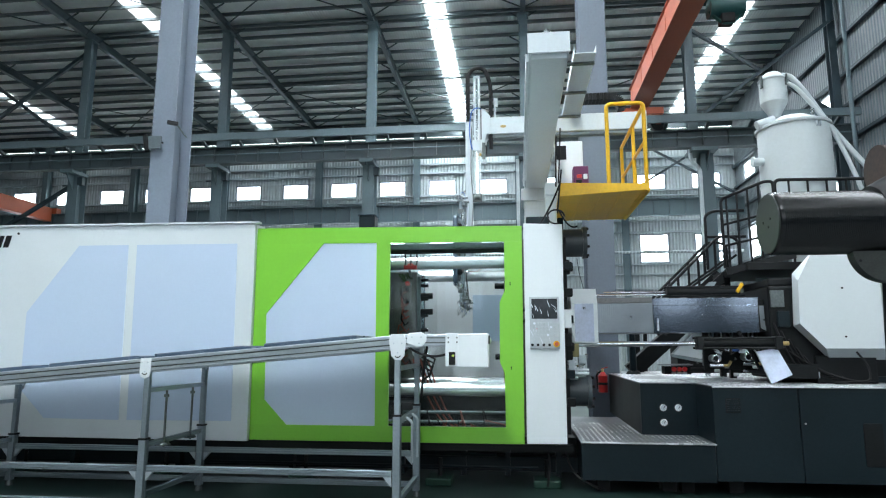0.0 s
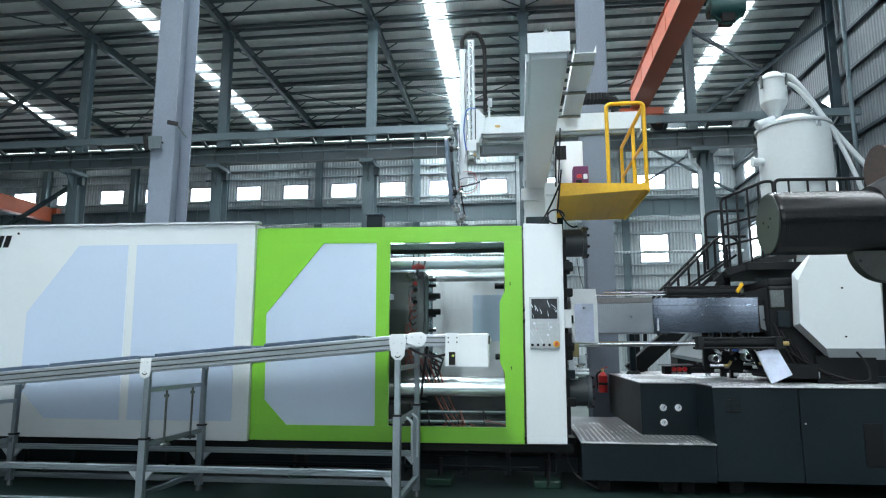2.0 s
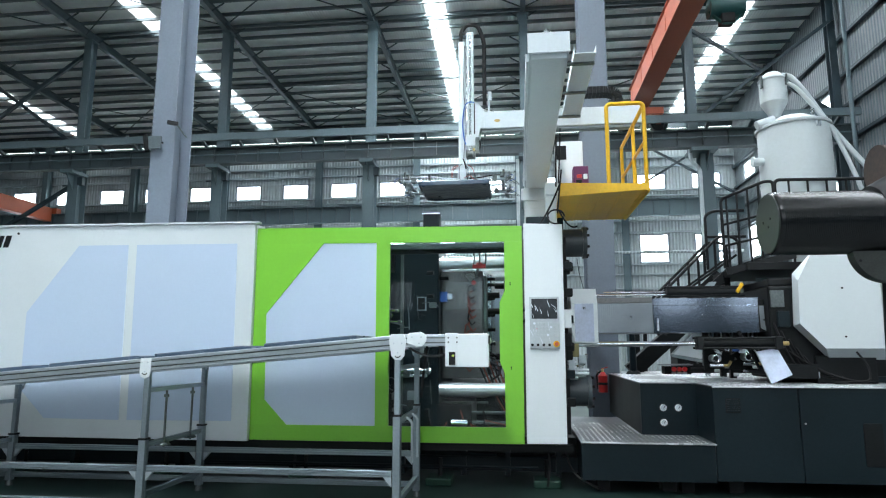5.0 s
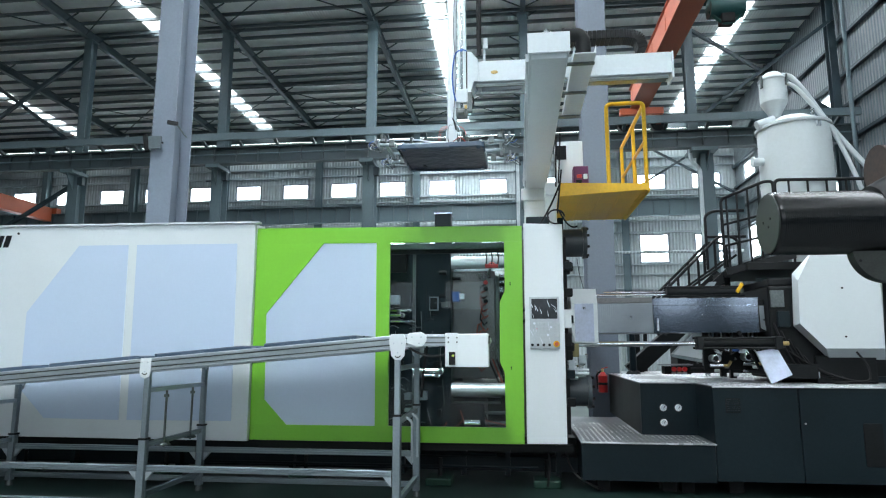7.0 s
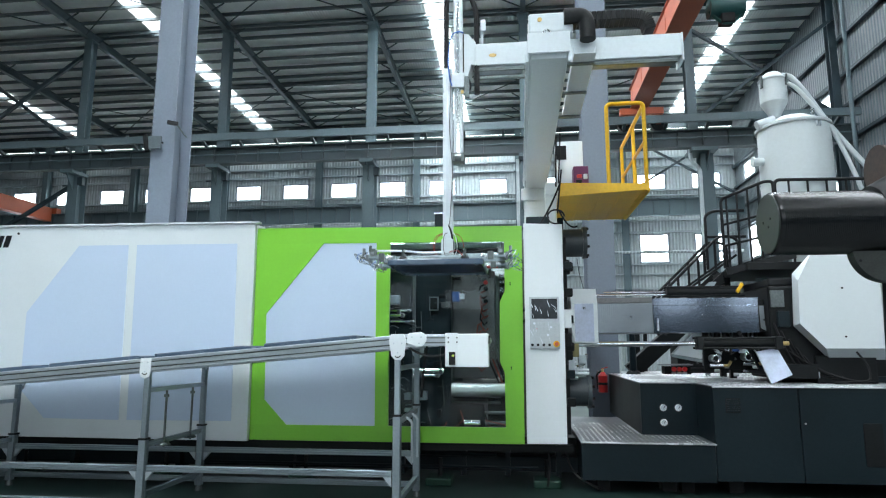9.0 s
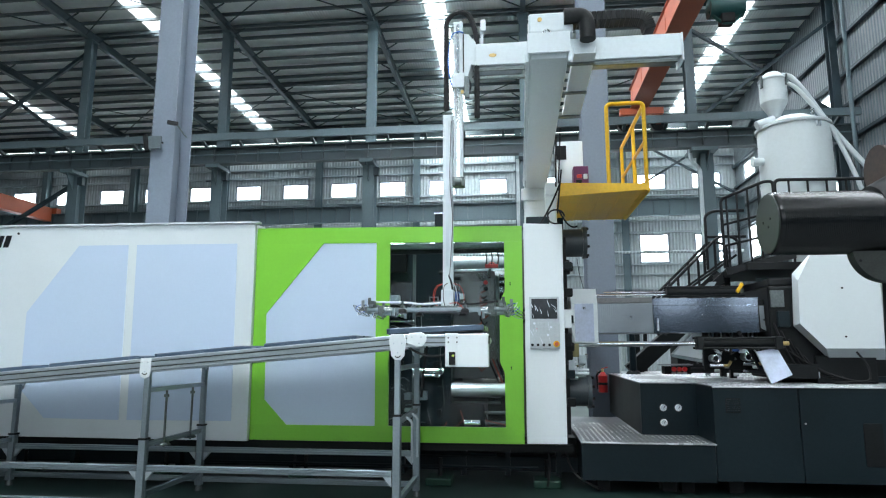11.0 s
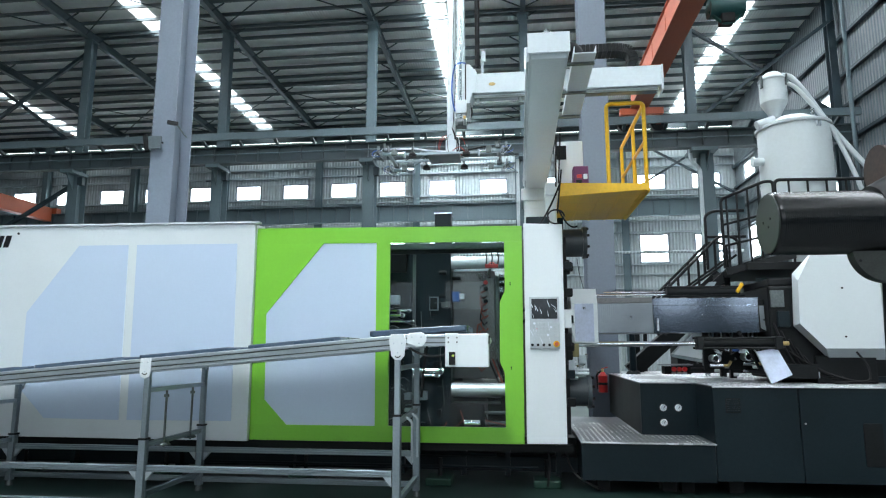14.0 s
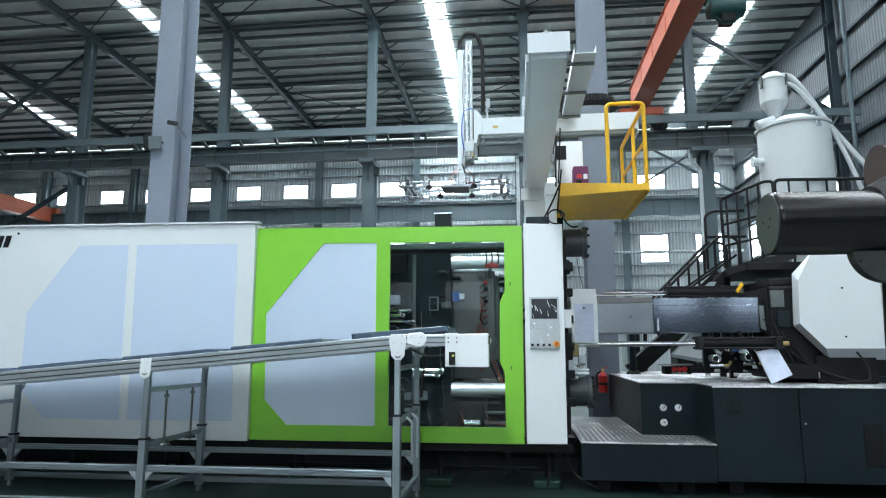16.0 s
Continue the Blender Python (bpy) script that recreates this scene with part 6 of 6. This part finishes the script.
def hopper_stair():
    t = thing("hopper_gangway", (3.2, 9.3, 2.2), "black steel stair and railed gangway round the hopper", "gangway")
    part("deck", box(3.0, 5.4, 8.75, 10.3, 2.66, 2.76, 0.008), BLACK, t)
    part("deck_edge", bar((2.78, 8.9, 2.66), (3.6, 8.72, 2.85), 0.05, 0.09), BLACK, t)
    part("stringer", bar((2.1, 10.3, 1.87), (3.1, 10.3, 2.8), 0.04, 0.12), BLACK, t)
    part("stringer", bar((2.1, 9.75, 1.87), (3.1, 9.75, 2.77), 0.04, 0.12), BLACK, t)
    for k in range(6):
        x, z = 2.2 + 0.16 * k, 1.98 + 0.145 * k
        part("tread", box(x, x + 0.2, 9.75, 10.3, z, z + 0.03), BLACK, t)
    r = 0.022
    for y in (9.75, 10.3):
        part("stair_rail", tube(arc([(2.0, y, 2.33), (2.98, y, 3.3), (3.24, y, 3.25), (3.24, y, 2.7)], radius=0.12), r, 8), BLACK, t, smooth=True)
        for x in (2.35, 2.65, 2.9):
            part("stair_post", tube([(x, y, 2.3 + 0.9 * (x - 2.35) - 0.02), (x, y, 2.68 + 0.985 * (x - 2.35))], r * 0.9, 8), BLACK, t, smooth=True)
        part("stair_rail", tube([(2.2, y, 2.3), (3.2, y, 3.0)], r * 0.8, 8), BLACK, t, smooth=True)
    # railing round the deck
    top, bot = 3.86, 2.74
    part("deck_rail", tube(arc([(2.86, 9.2, bot), (2.86, 9.2, 3.72), (3.3, 8.8, top), (3.42, 8.8, top), (3.42, 8.8, bot)], radius=0.06), r, 8), BLACK, t, smooth=True)
    part("deck_rail", tube(arc([(3.44, 8.8, bot), (3.44, 8.8, top + 0.02), (4.7, 8.8, top), (5.3, 8.8, top)], radius=0.08), r, 8), BLACK, t, smooth=True)
    for k in range(7):
        x = 3.62 + 0.24 * k
        part("deck_post", tube([(x, 8.8, bot), (x, 8.8, top)], r * 0.7, 8), BLACK, t, smooth=True)
    for k in range(4):
        s = (k + 0.5) / 4
        part("deck_post", tube([(2.86 + 0.44 * s, 9.2 - 0.4 * s, bot), (2.86 + 0.44 * s, 9.2 - 0.4 * s, 3.72 + 0.14 * s)], r * 0.7, 8), BLACK, t, smooth=True)
    for z in (3.05, 3.35):
        part("mid_rail", tube([(2.86, 9.2, z), (3.42, 8.8, z + 0.1)], r * 0.8, 8), BLACK, t, smooth=True)
    part("back_rail", tube(arc([(2.83, 9.9, 2.8), (2.83, 9.9, 3.63), (2.95, 9.9, 3.7), (3.4, 9.9, 3.7)], radius=0.1), r, 8), BLACK, t, smooth=True)
    part("back_rail", tube([(2.83, 9.9, 3.3), (3.4, 9.9, 3.3)], r, 8), BLACK, t, smooth=True)
    part("kick_panel", box(3.39, 3.85, 9.58, 9.6, 2.45, 2.64, 0.004), DUSTY, t, "pale grey kick panel under the deck")
    part("landing_plate", plate([(2.68, 2.527), (2.747, 2.588), (2.845, 2.591), (2.78, 2.485)], 9.58, 9.6), DUSTY, t)
    for x in (3.05, 5.2):
        for y in (9.75, 10.2):
            part("leg", box(x - 0.04, x + 0.04, y, y + 0.08, 1.2, 2.66), BLACK, t)


hopper_stair()


# ---- a machine part close to the camera ----
def foreground_screw():
    t = thing("threaded_shaft", (1.7, 3.6, 1.95), "dark heavy threaded iron shaft end of a nearer machine", "machine part")
    y, z, r = 3.6, 2.315, 0.172
    bm = bmesh.new()
    n = 64
    rings = []
    prof = [(1.36, 0.0), (1.36, r * 0.95), (1.366, r * 0.985), (1.374, r)]
    x = 1.384
    while x < 2.3:
        prof += [(x, r), (x + 0.003, r - 0.0022), (x + 0.006, r)]
        x += 0.009
    for px, pr in prof[1:]:
        rings.append([bm.verts.new((px, y + pr * math.cos(k * math.tau / n), z + pr * math.sin(k * math.tau / n))) for k in range(n)])
    for a, b in zip(rings, rings[1:]):
        for k in range(n):
            bm.faces.new((a[k], a[(k + 1) % n], b[(k + 1) % n], b[k]))
    bm.faces.new(rings[0])
    part("shaft", bm, THREAD, t)
    part("end_face", cyl((1.352, y, z), (1.362, y, z), r * 0.94, seg=64), ENDFACE, t)
    for dz, dy in ((0.02, -0.05), (-0.02, -0.02), (0.015, 0.05)):
        part("centre_hole", cyl((1.349, y + dy, z + dz), (1.354, y + dy, z + dz), 0.008, seg=12), BLACK, t)
    part("flange", cyl((1.93, 3.55, 2.165), (1.93, 3.62, 2.165), 0.178, seg=48), ENDFACE, t, smooth=True)
    part("flange_hole", cyl((1.783, 3.545, 2.1), (1.783, 3.551, 2.1), 0.008, seg=12), BLACK, t)
    part("housing", box(2.06, 2.5, 3.45, 3.85, 1.2, 2.5, 0.05), BLACK, t)
    part("shoulder", cyl((1.9, 3.6, 2.35), (2.3, 3.6, 2.42), 0.16, 0.3, seg=36), BLACK, t, smooth=True)
    part("rusty_cap", cyl((2.02, 3.75, 2.64), (2.3, 3.75, 2.64), 0.14, seg=28), mat("rusty_brown_iron", (0.028, 0.013, 0.009), 0.6, 0.2, 0.3, 5, 0.1, 0.4, 3), t, "rusty brown cap", True)
    part("housing_foot", box(2.1, 2.5, 3.45, 3.85, 0.0, 1.2, 0.03), BLACK, t)


foreground_screw()


# ---- cranes, pipes and bracing ----
def bridge_crane():
    t = thing("bridge_crane", (5.0, 25, 10.5), "orange overhead bridge crane on the runway rail", "crane")
    part("bridge_girder", box(4.76, 5.26, 9.0, 25.9, 11.36, 12.2, 0.01), ORANGE, t)
    part("bottom_flange", box(4.68, 5.38, 9.0, 25.9, 11.31, 11.36), ORANGE, t)
    part("top_flange", box(4.7, 5.32, 9.0, 25.9, 12.2, 12.24), ORANGE, t)
    repeat("stiffener", box(4.745, 4.76, 0.0, 0.02, 11.36, 12.2), ORANGE, t, [(0, 9.5 + 2.0 * k, 0) for k in range(9)])
    part("end_carriage", box(4.25, 5.98, 25.55, 25.85, 11.03, 11.31, 0.02), ORANGE, t)
    for x in (4.45, 5.75):
        part("wheel", cyl((x, 25.62, 10.64), (x, 25.92, 10.64), 0.3, seg=24), BLACK, t)
        part("axle_box", box(x - 0.1, x + 0.1, 25.6, 25.94, 10.6, 11.04), ORANGE, t)
    h = thing("crane_hoist", (6.3, 19, 11.6), "dark green hoist hanging at the crane bridge", "hoist")
    part("drum", cyl((5.9, 18.9, 11.85), (6.9, 18.9, 11.85), 0.32, seg=24), mat("hoist_green", (0.012, 0.07, 0.07), 0.45), h, smooth=True)
    part("block", box(6.2, 6.6, 18.7, 19.1, 11.3, 11.6, 0.03), BLACK, h)
    part("trolley", box(5.7, 6.9, 18.5, 19.3, 12.15, 12.35, 0.02), BLACK, h)
    part("festoon", tube(sag((5.9, 18.8, 11.7), (6.9, 18.8, 11.7), 0.4), 0.05), mat("cable_green", (0.01, 0.09, 0.08), 0.5), h)
    c = thing("far_crane", (-30, 38.1, 10.38), "orange crane girder in the bay beyond", "crane")
    part("girder", box(-31.0, -30.5, 27.0, 37.9, 9.85, 10.75, 0.02), ORANGE, c)
    part("end_truck", box(-31.3, -30.2, 37.9, 38.35, 10.385, 10.75, 0.02), ORANGE, c)


bridge_crane()


def roof_bracing(x0, x1, y0, y1):
    bm = bmesh.new()
    for a, b in (((x0, y0), (x1, y1)), ((x0, y1), (x1, y0))):
        add_bar(bm, (*a, roof_z(a[1]) - 0.45), (*b, roof_z(b[1]) - 0.45), 0.04, 0.04)
    single("roof_brace", bm, DARKSTEEL, "thin crossed steel roof braces", "brace", "roof braces", "structure")


for a, b in zip(FRAME_X, FRAME_X[1:]):
    roof_bracing(a, b, 33.0, 39.0)
    roof_bracing(a, b, 20.5, 26.0)


def knee_brace(x):
    bm = bmesh.new()
    for k in range(10):
        y = 18.1 + 2.16 * k
        for s in (-1, 1):
            add_bar(bm, (x, y, roof_z(y) - 0.58), (x + s * 0.62, y, roof_z(y) - 0.2), 0.05, 0.05)
    single("fly_brace", bm, DARKSTEEL, "short steel fly braces from rafter to purlin", "brace", "fly braces", "structure")


for x in FRAME_X:
    knee_brace(x)


def wall_pipes():
    for x, y in ((0.05, 25.9), (12.3, 24.0)):
        single("downpipe", tube([(x, y, 0), (x, y, 9.4 if x < 10 else roof_z(y) - 0.8)], 0.07, 10), TEAL if x > 10 else CLAD, "pale rainwater downpipe on a column", "pipe", "downpipes", "structure", True, (x, y, 0))
    bm = bmesh.new()
    for x0, x1, y, z0, z1, w in ((6.6, 13.0, 39.1, 10.9, 14.8, 0.12), (7.3, 13.1, 26.3, 10.9, 15.1, 0.13), (-26.8, -20.04, 26.3, 10.7, 15.5, 0.15), (-26.8, -20.04, 26.1, 5.0, 9.0, 0.15)):
        add_bar(bm, (x0, y, z0), (x1, y, z1), w, w)
        add_bar(bm, (x0, y + w, z1), (x1, y + w, z0), w, w)
    single("column_brace", bm, DARKSTEEL, "crossed steel braces between columns", "brace", kind="structure")
    single("wall_pipe", tube([(-44, 38.9, 7.3), (13.2, 38.9, 7.3)], 0.09, 10), CLAD, "long pale pipe along the rear wall", "pipe", kind="structure", smooth=True)


wall_pipes()


def jogged_downpipe():
    path = arc([(7.0, 25.9, 10.3), (7.0, 25.9, 9.1), (7.32, 25.85, 8.75), (7.32, 25.85, 0.0)], radius=0.2)
    single("downpipe", tube(path, 0.08, 10), CLAD, "pale jogged rainwater downpipe on a column", "pipe", "downpipes", "structure", True, (7.32, 25.85, 0))


jogged_downpipe()


def wall_camera():
    x, y, z = -6.53, 11.2, 5.92
    t = thing("security_camera", (x, 11.35, z), "small dark security camera on the column", "camera")
    part("body", bar((x - 0.16, y - 0.1, z + 0.04), (x + 0.02, y - 0.02, z + 0.02), 0.075, 0.075, 0.01), BLACK, t)
    part("bracket", tube([(x, y, z), (x + 0.1, y + 0.05, z - 0.15), (x + 0.12, y + 0.15, z - 0.2)], 0.015), OLDIRON, t)
    f = thing("floodlight", (-7.15, 11.2, 5.63), "small dark floodlight on the column", "floodlight")
    part("frame", bar((-7.2, 11.2, 5.78), (-7.13, 11.2, 5.43), 0.04, 0.08), BLACK, f)
    part("lens", box(-7.12, -6.86, 11.2, 11.24, 5.47, 5.73, 0.01), mat("lens_grey", (0.1, 0.12, 0.13), 0.2), f)
    part("bracket", bar((-6.95, 11.25, 5.63), (-6.9, 11.35, 5.63), 0.03, 0.03), BLACK, f)


wall_camera()


# ---- what moves ----
def arm_rows():
    """Seconds, shift in x and place in y of the carriage."""
    return [
        (0, 0.000, 9.120), (1.6, 0.000, 9.120), (1.8, -0.045, 9.114), (2, -0.082, 9.110), (4.3, -0.082, 9.110), (4.6, -0.081, 9.074), (5, -0.078, 8.874), (5.5, -0.073, 8.520), (6, -0.065, 8.095), (6.5, -0.060, 7.673), (7, -0.057, 7.243), (7.5, -0.063, 6.899), (7.7, -0.059, 6.822), (7.9, -0.058, 6.801), (12.5, -0.058, 6.801), (12.8, -0.081, 6.812), (13, -0.086, 6.854), (13.5, -0.093, 7.161), (14, -0.099, 7.582), (14.5, -0.109, 7.994), (15, -0.104, 8.411), (15.5, -0.112, 8.824), (16, -0.116, 9.130),
    ]


def drop_rows():
    """Seconds and the drop of the gripper below its upper stop."""
    return [(0.0, 1.14), (0.2, 0.84), (0.4, 0.6), (0.6, 0.36), (0.8, 0.06), (1.0, 0.0), (7.75, 0.0), (8.0, 0.06), (8.1, 0.11), (8.3, 0.34), (8.5, 0.62), (8.7, 0.9), (9.0, 1.36), (9.2, 1.64), (9.5, 1.95), (9.75, 2.03),
            (10.75, 2.03), (11.0, 1.9), (11.3, 1.55), (11.5, 1.3), (11.7, 1.03), (11.9, 0.75), (12.0, 0.6), (12.2, 0.31), (12.35, 0.12), (12.5, 0.03), (12.7, 0.0), (16.0, 0.0)]


def turn_rows():
    """Seconds and the wrist's angle: 0 holds the frame upright, 90 lays it flat."""
    return [(0.0, 0.0), (1.9, 0.0), (2.2, 13.0), (2.5, 27.0), (2.8, 39.0), (3.1, 48.0), (3.5, 61.0), (3.9, 75.0), (4.2, 82.0), (4.6, 89.0), (4.8, 90.0), (16.0, 90.0)]


def at(rows, t):
    ts = [r[0] for r in rows]
    return [float(np.interp(t, ts, [r[i] for r in rows])) for i in range(1, len(rows[0]))]


def motions():
    arm, drop, turn = arm_rows(), drop_rows(), turn_rows()
    base = Vector((0.3, ARM_Y, 4.5))
    walk(ARM, [(t, pose(base.x + dx, y, base.z)) for t, dx, y in arm])
    walk(OUTER, [(t, pose(0, 0, -d / 2)) for t, d in drop])
    walk(INNER, [(t, pose(0, 0, -d)) for t, d in drop])
    times = sorted({r[0] for r in arm} | {r[0] for r in drop} | {r[0] for r in turn})
    held = []
    for t in times:
        dx, y = at(arm, t)
        (d,), (a,) = at(drop, t), at(turn, t)
        m = pose(PIVOT.x + dx, PIVOT.y - ARM_Y + y, PIVOT.z - d, 0, 90 - a, 0)
        held.append((t, m))
    walk(GRIPPER, held)
    # the new panel: carried, set down at 9.75 s, then taken along by the belt
    lay = Matrix.Translation((-0.09, 0.0, -0.15 + 0.01 - TRAY_H))
    rows = [(t, m @ lay) for t, m in held if t <= 9.75]
    rest = rows[-1][1].translation
    rows += [(t, pose(rest.x - s, rest.y, rest.z - dz, 0, -a, 0)) for t, s, dz, a in ((10.4, 0.0, 0.004, 2.3), (12.55, 0.0, 0.004, 2.3), (13.0, 0.045, 0.008, 2.6), (16.0, 0.36, 0.036, 4.4))]
    walk(PANEL, rows)
    for k, ob in enumerate(CONV_PANELS):
        x = -2.13 - 1.19 * k
        walk(ob, [(t, pose(x - s, 6.82, belt_z(x - s) - 0.012, 0, -5.03, 0)) for t, s in ((0.0, 0.0), (12.55, 0.0), (13.0, 0.045), (16.0, 0.36))])
    walk(PLATEN, [(t, pose(-1.8 + s, 9.1, 0.6)) for t, s in ((0.0, 0.0), (1.6, 0.0), (1.8, 0.035), (2.0, 0.105), (2.5, 0.265), (3.0, 0.425), (3.5, 0.56), (4.0, 0.69), (4.2, 0.735), (5.0, 0.89), (6.0, 1.0), (6.5, 1.035), (7.0, 1.05), (16.0, 1.05))])


motions()
